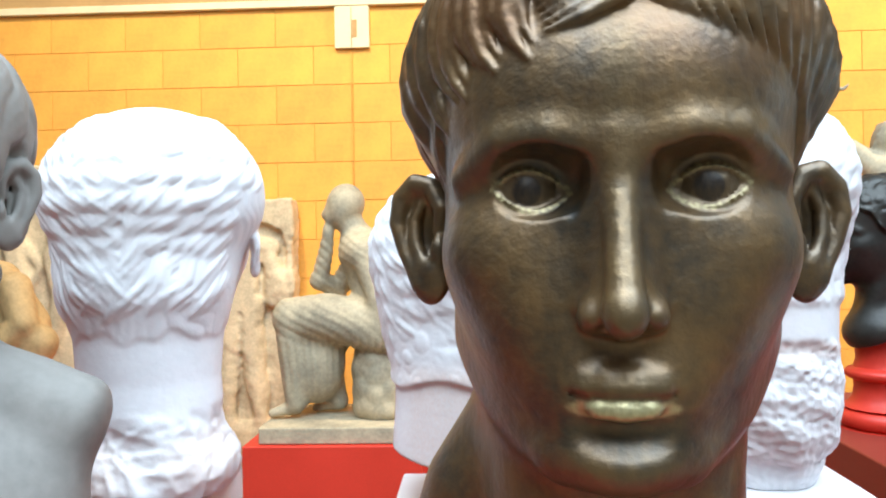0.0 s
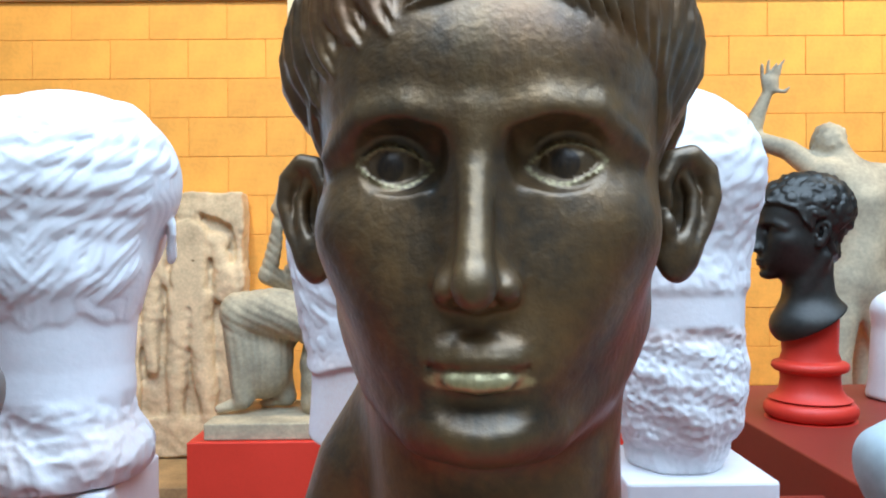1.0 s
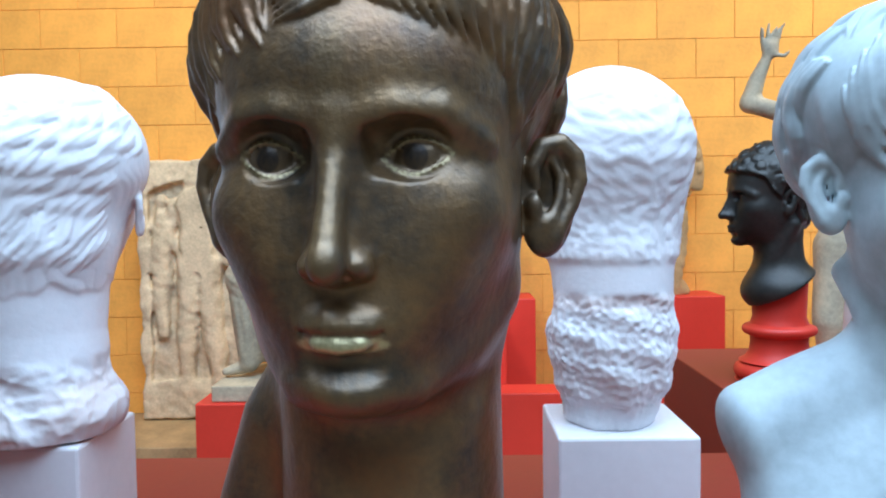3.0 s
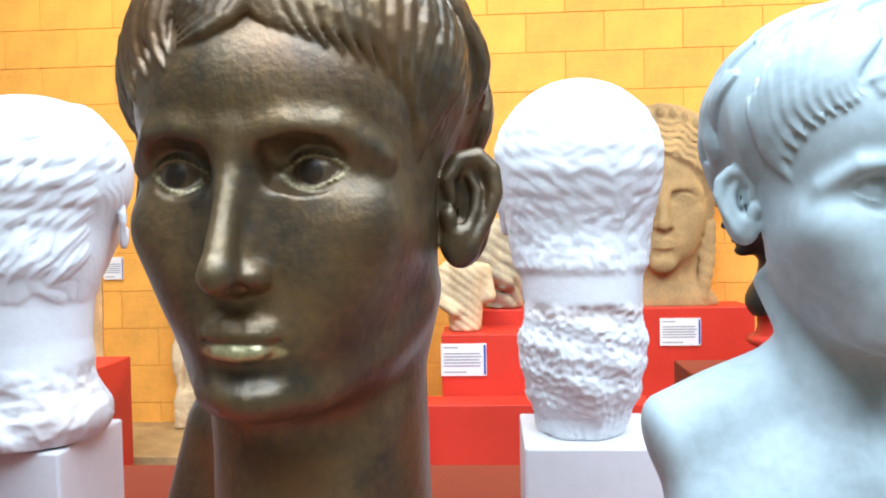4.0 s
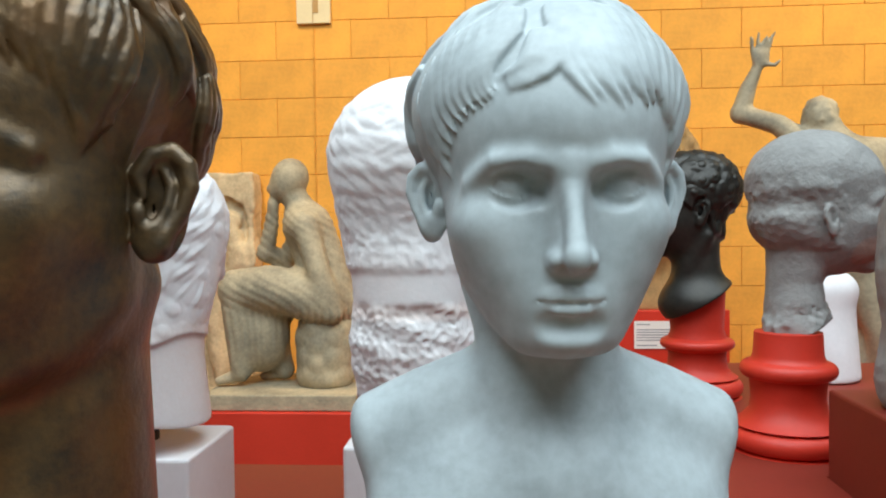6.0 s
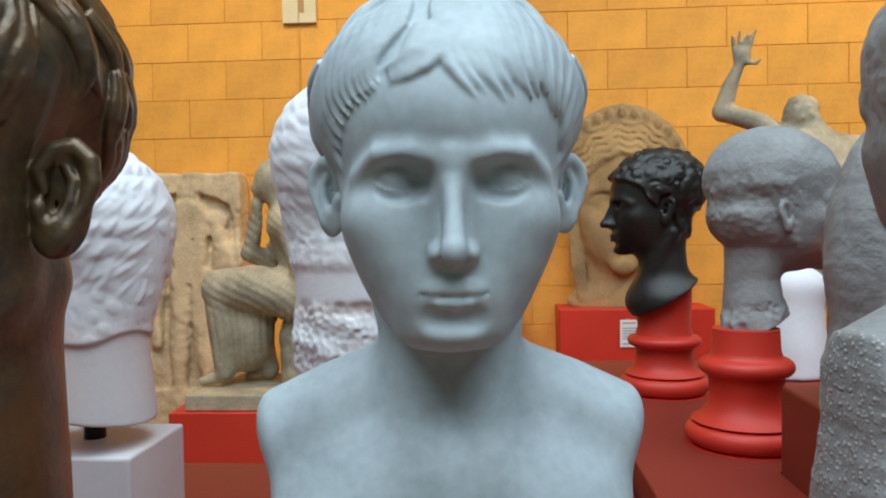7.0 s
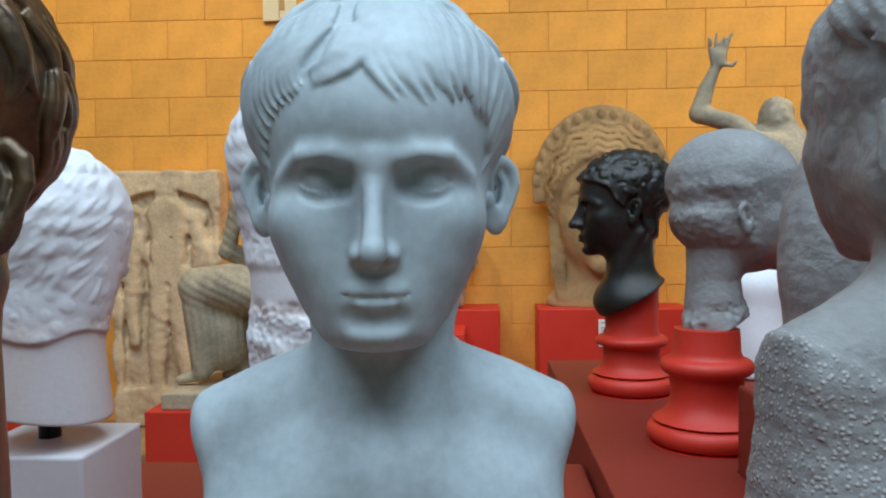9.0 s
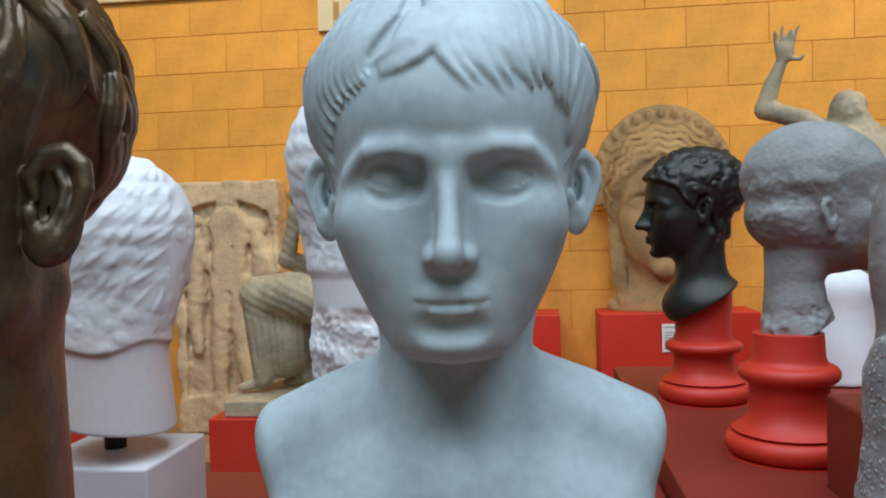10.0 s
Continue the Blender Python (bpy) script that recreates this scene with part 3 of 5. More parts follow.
def whorl(P, centre=(0, 1.0, 4.0), axis=(0, 0.5, 0.87)):
    """Angle round the crown and angle down from it."""
    Q = P - np.array(centre, np.float32)
    ax = np.array(axis) / np.linalg.norm(axis)
    side = np.array((1.0, 0, 0))
    fwd = np.cross(ax, side)
    a, b, e = Q @ side, Q @ fwd, Q @ ax
    return np.arctan2(a, b), np.arctan2(np.hypot(a, b), e)


def groove(x):
    """Rounded ridges between crisp furrows, 0 to 1, one for each pi."""
    return np.sqrt(np.abs(np.sin(x)))


def comb(P, strands, bend=0.6, wave=7.0, seed=1, lock=0.3, fine=0.1, tiers=0.0):
    """Height of combed hair: locks with finer strands in them, bending as they run down from the crown."""
    u, v = whorl(P)
    w1, w2 = wobble(P, 0.35, seed), wobble(P, 0.9, seed + 1)
    lean = bend * (0.6 * np.sin(v * wave + 2.6 * w1 + 1.5 * np.sin(u * 3)) + 0.5 * w2)
    k = u * strands * 0.5 + lean * 1.6 + 1.1 * w1 + 0.3 * w2
    out = lock * (groove(k * 0.5) - 0.6) + fine * (groove(k * 2.0 + 1.3 * w2) - 0.6)
    if tiers:
        t = v * tiers / 3.14 + 0.5 * np.floor(k * 0.5 / 3.1416) * 0.37 + 0.3 * w2
        saw = t - np.floor(t)
        out = out + lock * 0.9 * (saw - 0.5) * np.minimum(1, (1 - saw) * 7)
    return out


def waves(P, strands, freq, seed, lock=0.22, fine=0.1):
    """Height of wavy hair: S-shaped strands running down from the crown."""
    u, v = whorl(P)
    w1, w2 = wobble(P, 0.6, seed), wobble(P, 1.15, seed + 1)
    k = u * strands + 3.0 * w1 + 0.9 * w2 + 1.3 * np.sin(v * freq + 4 * w1)
    lift = wobble(P, 0.9, seed + 2)
    return lock * (groove(k) - 0.6) * (1 + 0.4 * lift) + lock * 0.45 * lift + fine * (groove(k * 3 + w2) - 0.6)


def curls(P, scale, seed, depth=0.3):
    """Short curling locks, as rows of crescents."""
    w = [wobble(P, scale * 0.8, seed + i, 4) for i in range(2)]
    cell = chips(P + 0.35 * np.stack([w[0], w[1], w[0]], 1) / scale, 2.0 / scale, seed)
    return depth * ((0.75 - cell) + 0.35 * (groove(cell * 8 + 2 * w[0]) - 0.6))


def hewn(P, size, seed, depth):
    """Scoops of a pointed chisel, of uneven size."""
    w = [wobble(P, 1.6 / size, seed + i, 4) for i in range(3)]
    Q = P + 0.4 * size * np.stack(w, 1)
    return depth * ((chips(Q, size, seed) - 0.5) + 0.45 * (chips(Q, size * 0.5, seed + 3) - 0.5) + 0.45 * w[0])


def front(x, z, rx, ry, rz, c, lift=0.0):
    """y of the skull's front at that x and z."""
    q = 1 - (x / rx) ** 2 - ((z - c[2]) / rz) ** 2
    return c[1] - ry * math.sqrt(max(q, 0.02)) - lift

# ---- the hall ----
WALL_Y = 4.88
X0, X1, Y0 = -5.5, 6.5, -5.0


def shell(name, lo, hi, mat, label):
    return block(name, lo, hi, mat, label, name.split("_")[0], 0, kind="structure")


shell("floor", (X0, Y0, -0.2), (X1, WALL_Y + 0.3, 0), FLOOR, "smooth tan floor of the gallery hall")
# unseen walls, added to enclose the hall; their dark tone deepens the shading
shell("wall_west", (X0 - 0.3, Y0, 0), (X0, WALL_Y + 0.3, CEIL), HALL, "unseen side wall of the hall, darkened to cut bounced light")
shell("wall_east", (X1, Y0, 0), (X1 + 0.3, WALL_Y + 0.3, CEIL), HALL, "unseen side wall of the hall, darkened to cut bounced light")
shell("wall_south", (X0, Y0 - 0.3, 0), (X1, Y0, CEIL), HALL, "unseen end wall of the hall, darkened to cut bounced light")


def ceiling():
    bm = bmesh.new()
    a, b, c, d = SKYLIGHT
    for lo, hi in (((X0, Y0, CEIL), (a, WALL_Y + 0.3, CEIL + 0.2)), ((b, Y0, CEIL), (X1, WALL_Y + 0.3, CEIL + 0.2)),
                   ((a, Y0, CEIL), (b, c, CEIL + 0.2)), ((a, d, CEIL), (b, WALL_Y + 0.3, CEIL + 0.2))):
        t = box_bm(lo, hi, 0)
        me = bpy.data.meshes.new("slab")
        t.to_mesh(me)
        t.free()
        bm.from_mesh(me)
        bpy.data.meshes.remove(me)
    # out of view; dark like the walls to hold back fill light
    tagged(part("ceiling", bm, HALL), "unseen ceiling, darkened to cut bounced light, with a long skylight opening", "ceiling", kind="structure")


ceiling()
wall_north = tagged(part("wall_north", box_bm((X0, WALL_Y + 0.006, 0), (X1, WALL_Y + 0.3, 3.03), 0), MORTAR), "ochre yellow painted wall of large stone blocks", "wall", kind="structure")
tagged(part("wall_upper", box_bm((X0, WALL_Y - 0.02, 3.075), (X1, WALL_Y + 0.3, CEIL), 0), UPPER), "brownish painted upper wall above the rail", "wall", kind="structure")
tagged(part("trim_rail", box_bm((X0, WALL_Y - 0.035, 3.03), (X1, WALL_Y + 0.3, 3.075), 0.004), CREAM), "cream painted rail along the block wall", "trim", kind="structure")
tagged(part("ledge", box_bm((X0, 4.12, 0), (X1, WALL_Y, 0.23), 0.006), STONE_TAN), "tan plastered ledge along the foot of the wall", "ledge", kind="structure")

# ---- display furniture ----
TABLE = 1.09
table = tagged(new("display_table"), "long dull red painted display table under the busts", "table")
part("tabletop", box_bm((-1.6, 0.22, TABLE - 0.05), (0.676, 1.234, TABLE), 0.004), RED_DULL, table)
part("body", box_bm((-1.58, 0.25, 0), (0.66, 1.2, TABLE - 0.051), 0.004), RED_DULL, table)


def shelf():
    bm = bmesh.new()
    outline = [(0.68, 0.25), (1.9, 0.25), (1.9, 0.715), (0.866, 0.715), (0.866, 1.06), (1.9, 1.06), (1.9, 1.95), (0.68, 1.95)]
    low = [bm.verts.new((x, y, 0)) for x, y in outline]
    top = [bm.verts.new((x, y, 1.135)) for x, y in outline]
    bm.faces.new(low[::-1])
    bm.faces.new(top)
    for i in range(len(low)):
        j = (i + 1) % len(low)
        bm.faces.new((low[i], low[j], top[j], top[i]))
    bmesh.ops.bevel(bm, geom=bm.edges[:], offset=0.003, segments=2, affect="EDGES", profile=0.5)
    tagged(part("display_stand", bm, RED_DULL), "L-shaped red painted stand carrying turned socles", "stand")


shelf()
block("display_stand", (0.87, 0.72, 0), (1.9, 1.055, 1.258), RED_DULL, "tall dark red painted box stand", "stand", 0.004)


def plinth(x, y, top, w, label):
    block("plinth", (x - w / 2, y - w / 2, TABLE), (x + w / 2, y + w / 2, top), WHITE_PAINT, label, "plinth", 0.0035, "white plinths on the table")


plinth(-0.332, 0.817, 1.257, 0.15, "square white painted plinth under a plaster head")
plinth(0.325, 0.838, 1.256, 0.152, "square white painted plinth under a broken plaster head")
plinth(0.002, 0.842, 1.239, 0.15, "square white painted plinth with a black pole")

# ---- heads in the front row ----
def bronze_base(P):
    c = Clay(P)
    c.ell((0, 1.6, 4.6), (8.3, 9.6, 7.9), 0.1, far=True)
    c.ell((0, -1.6, -1.5), (6.7, 6.6, 9.0), 1.6, far=True)
    c.ell((0, -3.4, 3.7), (6.7, 6.1, 5.3), 1.6, far=True)
    z = hairline(P, BRONZE_LINE)
    e = P[:, 2] - z
    c.push(ramp01(e, -0.2, 0.5) * 0.15 + ramp01(e, 0, 4.0) * 0.75)
    return c


BRONZE_LINE = [(0, 7.2), (20, 6.2), (40, 5.2), (55, 4.6), (66, 2.6), (75, 0.6), (84, 0.2), (90, 2.0), (102, 2.2), (112, 0.0), (125, -4.5), (180, -7.5)]


def bronze_locks():
    k = dome_locks((2.6, 2.2, -3.0, -7.0), 0.62, 3)
    # from the fork towards its left ear
    tips = along([(1.9, -9.3, 6.3), (2.9, -9, 5.9), (4.2, -8.4, 5.3), (5.4, -7.5, 4.8), (6.4, -6.2, 4.2), (7.0, -5.0, 3.2), (7.3, -4.3, 2.0), (7.4, -3.8, 0.6)], 15)
    roots = along([(0.8, -7.2, 10.4), (1.4, -6.8, 11), (2.4, -6, 11), (3.6, -5.4, 10.6), (4.8, -4.6, 10), (5.8, -3.6, 9), (6.8, -2.4, 7.4), (7.4, -1.8, 6)], 15)
    for i, (a, b) in enumerate(zip(roots, tips)):
        k.append(lock(a, b, (-0.75, 0, -0.35), 0.58))
        k.append(lock(a + (0.35, 0, 0.3), b + (0.2, 0, 0.95), (-0.5, 0, -0.2), 0.42))
        k.append(lock(a * (0.75, 0.6, 1.06), a + (0.7, 0, -1.9), (-0.5, 0, 0), 0.5))
    # the claw brushed across to its right
    for i in range(6):
        k.append(lock((0.9 - 0.5 * i, -7, 10.6), (-2.5 - 0.12 * i, -9, 5.55 + 0.36 * i), (1.5 - 0.25 * i, 0, -0.95), 0.56))
    tips = along([(-3.1, -8.8, 4.6), (-3.9, -8.5, 4.5), (-4.9, -8, 4.2), (-5.7, -7.3, 3.6), (-6.4, -6.2, 2.9), (-6.9, -5.2, 2.0), (-7.2, -4.3, 0.8)], 9)
    roots = along([(-2.6, -6.8, 10.4), (-3.4, -6.2, 10.2), (-4.4, -5.6, 9.8), (-5.2, -5, 9.2), (-6, -4, 8.2), (-6.8, -3, 7.0), (-7.4, -2.2, 6)], 9)
    for i, (a, b) in enumerate(zip(roots, tips)):
        k.append(lock(a, b + (0.3 * (i % 2), 0, 0.55 * (i % 2)), (-1.0, 0, -0.3), 0.62))
        k.append(lock(a + (-0.3, 0, 0.3), b + (-0.4, 0, 1.2), (-0.7, 0, -0.2), 0.42))
        k.append(lock(a * (0.75, 0.6, 1.06), a + (-0.6, 0, -1.9), (0.5, 0, 0), 0.5))
    # curl before each ear
    for s in (1, -1):
        for i in range(4):
            k.append(lock((7.3 * s, -3.0 - 0.5 * i, 3.4 - 0.1 * i), (7.1 * s, -4.4 - 0.25 * i, 0.9 - 0.5 * i), (0, 1.1, 0.2), 0.36))
    return laid(bronze_base, k, 0.3)


BRONZE_HAIR = bronze_locks()


def bronze_head(P):
    c = Clay(P)
    c.ell((0, 1.6, 4.6), (8.3, 9.6, 7.9), 0.1, far=True)
    c.ell((0, -1.6, -1.5), (6.7, 6.6, 9.0), 1.6, far=True)
    face(c, dict(nose=-5.05, mouth=-7.25, chin=-11.3, wide=1.02, ala=1.08, lip=2.0, full=1.15, brow=1.62, jaw=5.3, deep=-6.55, eye=(1.42, 0.74, 0.72, 0.085)))
    neck(c, 5.9, -36)
    c.chain([(-3.5, 4, -9), (-7.0, 4.5, -14.5), (-8.6, 5, -20), (-9.0, 5, -36)], [2.6, 2.6, 2.8, 3], 2)
    e = P[:, 2] - hairline(P, BRONZE_LINE)
    c.push(ramp01(e, -0.2, 0.5) * 0.15 + ramp01(e, 0, 4.0) * 0.75)
    for p, r in BRONZE_HAIR:
        c.chain(p, r, 0.1, reach=0.35)
    ear(c, 7.8, -0.3, -1.6, 1.0, 66)
    c.push(0.02 * wobble(P, 1.2, 8))
    return c


def lip_mark(mo):
    return lambda V: ramp01(-(((V[:, 0] / 1.95) ** 2 + ((V[:, 2] - mo + 0.5) / 0.42) ** 2) + (V[:, 1] > -7.8) * 9), -1.2, -0.8)


def ball(V, p, r):
    return ramp01(-np.sqrt(((V - np.array(p)) ** 2).sum(1)), -r * 1.1, -r * 0.9)


def rubbed(V):
    ridge = ramp01(-np.abs(V[:, 0]), -0.9, -0.3) * ramp01(-V[:, 1], 8.9, 9.6) * ramp01(V[:, 2], -5.5, -4.8)
    brow = ramp01(-np.abs(V[:, 2] - 2.3), -0.9, 0) * ramp01(-V[:, 1], 6.5, 8) * 0.7
    lips = ramp01(-np.abs(V[:, 2] + 6.8), -0.5, 0) * (np.abs(V[:, 0]) < 2.3) * ramp01(-V[:, 1], 7.9, 8.5)
    chin = ramp01(-np.abs(V[:, 2] + 10.2), -1.2, 0) * ramp01(-V[:, 1], 7, 8.2) * 0.8
    return np.maximum.reduce([ridge, brow, lips, chin])


def slit(V):
    t = (np.abs(V[:, 0]) - 3.15) / 1.42
    z = V[:, 2] - 0.1 * t
    return np.maximum(z - 0.74 * (1 - t * t), -0.72 * (1 - t * t) - z), np.arctan2(z, t)


def lids(V):
    """Beaded rims of the eyelids, from which the patina is rubbed."""
    d, a = slit(V)
    return ramp01(-np.abs(d - 0.03), -0.13, -0.06) * (V[:, 1] < -7.2) * (0.25 + 0.45 * (np.sin(a * 24) > -0.2))


def whites(V):
    return ramp01(-slit(V)[0], 0.0, 0.06) * (V[:, 1] < -7)


def patina(V):
    P = V.astype(np.float32)
    return ramp01(0.6 * wobble(P, 0.35, 77) + 0.45 * wobble(P, 0.9, 78), 0.05, 0.7) * 0.75


BR = 0.0125
statue("bronze_bust", bronze_head, (-13, -13, -35.2), (13, 13, 14.5), 0.125, pose(0.094, 0.444, 1.5285, 0, 0, -7.2), BR, BRONZE,
       "over-life-size dark patinated bronze head with inlaid eyes", "statue",
       {"brass": lambda V: np.maximum(lip_mark(-7.25)(V), lids(V)), "rubbed": rubbed, "patina": patina, "sclera": whites,
        "iris": lambda V: np.maximum(ball(V, (3.1, -7.84, 0.02), 0.56), ball(V, (-3.3, -7.84, 0.0), 0.56))})


def bust_body(c, w=13.9):
    c.chain([(2.6, 3.0, -12.7), (5.2, 3.2, -13.9), (8.0, 3.3, -15.1), (11.6, 3.5, -16.6)], [2.8, 2.9, 3.0, 2.8], 2.0, sym=True)
    c.ell((0, 1.8, -24.5), (13.2, 5.8, 10), 4.5, far=True)
    c.ell((0, 2.6, -38), (11.8, 5.6, 14), 2.5, far=True)
    c.ell((4.5, -0.6, -25.5), (6.0, 3.0, 7), 4.0, sym=True)
    c.cut((1, 0, -0.17), w + 2.6, 1.6)
    c.cut((-1, 0, -0.17), w + 2.6, 1.6)


BOY_LINE = [(0, 7.4), (20, 6.4), (40, 5.4), (55, 4.8), (66, 3.2), (75, 1.4), (84, 0.8), (90, 2.5), (102, 3.0), (112, 0.0), (125, -4.0), (180, -7.0)]


def boy_base(P):
    c = Clay(P)
    c.ell((0, 1.5, 4.6), (8.6, 9.4, 7.7), 0.1, far=True)
    c.ell((0, -1.8, -1.2), (6.6, 6.2, 7.6), 1.6, far=True)
    c.ell((0, -3.4, 3.7), (6.5, 6.1, 5.3), 1.6, far=True)
    e = P[:, 2] - hairline(P, BOY_LINE)
    c.push(ramp01(e, -0.2, 0.3) * 0.1 + ramp01(e, 0, 4.5) * 0.55)
    return c


def boy_locks():
    k = dome_locks((2.9, 3.0, -2.5, -6.5), 0.48, 12)
    tips = along([(1.3, -9.4, 4.5), (2.3, -9.2, 4.4), (3.4, -8.8, 4.35), (4.5, -8.1, 4.6), (5.6, -7.2, 4.4), (6.3, -6.0, 3.9), (6.8, -4.9, 2.8), (7.0, -4.2, 1.4)], 14)
    roots = along([(-0.6, -7.4, 9.6), (0.3, -7.2, 9.8), (1.5, -6.8, 9.8), (2.9, -6.2, 9.6), (4.3, -5.4, 9), (5.6, -4.2, 8), (6.6, -3.2, 6.6), (7.1, -2.6, 5.2)], 14)
    for i, (a, b) in enumerate(zip(roots, tips)):
        k.append(lock(a, b + (0, 0, 0.35 * (i % 3)), (-0.55, 0, -0.25), 0.42))
        k.append(lock(a + (0.4, 0, 0.3), b + (0.1, 0, 1.3), (-0.4, 0, -0.2), 0.32))
        k.append(lock(a * (0.75, 0.6, 1.06), a + (0.7, 0, -1.9), (-0.4, 0, 0), 0.36))
    for i in range(5):  # the claw
        k.append(lock((-0.5 - 0.3 * i, -7.6, 9.2), (-3.6 - 0.1 * i, -8.9, 5.5 + 0.3 * i), (1.35 - 0.2 * i, 0, -0.7), 0.4))
    tips = along([(-4.5, -8.3, 5.2), (-5.0, -7.9, 4.8), (-5.8, -7.2, 4.4), (-6.3, -6.2, 3.8), (-6.8, -5.0, 2.6), (-7.0, -4.2, 1.2)], 10)
    roots = along([(-2.9, -7.0, 9.4), (-3.8, -6.4, 9.2), (-5.0, -5.2, 8.6), (-6, -4, 7.8), (-6.8, -3.2, 6.4), (-7.2, -2.6, 5)], 10)
    for i, (a, b) in enumerate(zip(roots, tips)):
        k.append(lock(a, b, (-1.1 + 0.05 * i, 0, -0.1), 0.4))
        k.append(lock(a + (-0.3, 0, 0.3), b + (-0.3, 0, 1.0), (-0.7, 0, -0.1), 0.3))
        k.append(lock(a * (0.75, 0.6, 1.06), a + (-0.6, 0, -1.9), (0.4, 0, 0), 0.36))
    for s in (1, -1):
        for i in range(4):
            k.append(lock((7.1 * s, -2.6 - 0.4 * i, 3.6), (6.9 * s, -4.0 - 0.25 * i, 1.5 - 0.4 * i), (0, 0.7, 0.2), 0.28))
    return laid(boy_base, k, 0.16)


BOY_HAIR = boy_locks()


def boy_head(P):
    c = Clay(P)
    c.ell((0, 1.5, 4.6), (8.6, 9.4, 7.7), 0.1, far=True)
    c.ell((0, -1.8, -1.2), (6.6, 6.2, 7.6), 1.6, far=True)
    face(c, dict(nose=-4.75, mouth=-6.45, chin=-9.95, wide=0.94, ala=0.95, lip=2.1, full=0.85, brow=1.28, jaw=3.8, deep=-6.62, eye=(1.5, 0.5, 0.62, 0.05)))
    neck(c, 4.0, -18, 0.4, 0.8)
    bust_body(c)
    lim = P[:, 2] > -9
    e = P[:, 2] - hairline(P, BOY_LINE)
    c.push((ramp01(e, -0.2, 0.3) * 0.1 + ramp01(e, 0, 4.5) * 0.55) * lim)
    for p, r in BOY_HAIR:
        c.chain(p, r, 0.18, reach=0.35)
    ear(c, 7.3, -0.2, -0.55, 0.86, 60)
    return c


BOY = 0.0094
statue("plaster_bust", boy_head, (-15, -13, -44.5), (15, 13, 14), 0.15, pose(0.449, 0.437, 1.512, 0, 0, 4.9), BOY, PLASTER_COOL,
       "smooth pale plaster bust of a boy with combed fringe", "statue")


def grey_head(P):
    c = Clay(P)
    c.ell((0, 1.4, 4.7), (8.0, 9.4, 7.6), 0.1, far=True)
    c.ell((0, -2.8, -2.2), (6.4, 5.8, 7.2), 2.0, far=True)
    features(c, dict(nose=-4.8, mouth=-6.8, chin=-10.5, wide=1.05))
    neck(c, 5.2, -20)
    bust_body(c, 14.0)
    z = hairline(P, [(0, 6), (45, 5), (68, 2.8), (76, 0.0), (84, -0.5), (88, 2.5), (100, 3.0), (112, 0.0), (125, -4.0), (180, -7.0)])
    c.push(ramp01(P[:, 2] - z, -0.15, 0.8) * (P[:, 2] > -9) * (0.8 + comb(P, 40, 0.5, 5, 31, 0.3, 0.12, 3)))
    ear(c, 7.4, 0.4, -1.0, 1.1, 35)
    return c


statue("plaster_bust", grey_head, (-16, -13, -43), (16, 13, 14), 0.25, pose(-0.392, 0.52, 1.55, 0, 0, 10), 0.0100, PLASTER_DIRTY,
       "dusty grey plaster bust of a short-haired man", "statue")


def hair_coat(base, locks, lift):
    """Strands for a head, with what lays them into its clay."""
    strands = laid(base, locks, lift)

    def into(c, k):
        for p, r in strands:
            c.chain(p, r, k, reach=0.45)
    return into


def skull_one(P):
    c = Clay(P)
    c.ell((0, 0.6, 3.4), (10.5, 10.2, 8.6), 0.1, far=True)
    c.ell((0, 2.4, -4.5), (8.2, 7.6, 8.0), 2.5, far=True)
    return c


HAIR_ONE = hair_coat(skull_one, dome_locks((-3, -5, -9, -10.6), 0.55, 5, (52, 39, 26, 13, 0, -12, -23, -33, -42), 26, 16), 0.04)


def head_one(P):
    c = skull_one(P)
    features(c, dict(nose=-4.8, mouth=-6.9, chin=-10.8, wide=1.1))
    c.chain([(0, 2.2, -8), (0, 2.4, -14), (0.3, 2.2, -25)], [7.0, 6.6, 7.6], 1.2, far=True)
    c.ell((0.5, 2.2, -22.5), (8.6, 8.0, 4.6), 1.5, far=True)
    u, v = whorl(P)
    edge = -9.9 + 0.45 * np.sin(u * 13) + 0.3 * np.sin(u * 29)
    m = ramp01(P[:, 2] - edge, -0.1, 0.55) * ramp01(P[:, 1], -6.5, -4.5)
    c.push_on(m, lambda Q: 0.08 + 0.25 * waves(Q, 30, 9, 5, 0.3, 0.13))
    HAIR_ONE(c, 0.12)
    rough = 0.9 * ramp01(-P[:, 2], 16.2, 18)
    c.push_on(rough, lambda Q: hewn(Q, 2.0, 2, 0.7))
    c.cut((0, 0, -1), 24.6, 0.3)
    ear(c, 8.9, -2.5, -2.4, 0.75, 25)
    return c


def rose(lo, hi, seed):
    return lambda V: ramp01(-V[:, 2], lo, hi) * np.clip(0.55 + 0.7 * wobble(V.astype(np.float32), 0.5, seed), 0, 1)


statue("plaster_bust", head_one, (-13, -13, -26), (13, 13, 14), 0.2, pose(-0.325, 0.83, 1.5265, 0, 0, 176), 0.01085, PLASTER_WHITE,
       "white plaster head with wavy hair and rough broken neck", "statue", {"stain": rose(17.5, 20, 3)})


def skull_two(P):
    c = Clay(P)
    c.ell((0, 0.6, 3.4), (9.2, 9.8, 9.2), 0.1, far=True)
    c.ell((0, 1.2, -4.0), (7.6, 7.2, 8.0), 2.5, far=True)
    return c


HAIR_TWO = hair_coat(skull_two, dome_locks((-3, -5, -8, -8.6), 0.5, 25, (42, 28, 14, 0, -13, -25, -36), 32, 15), -0.16)


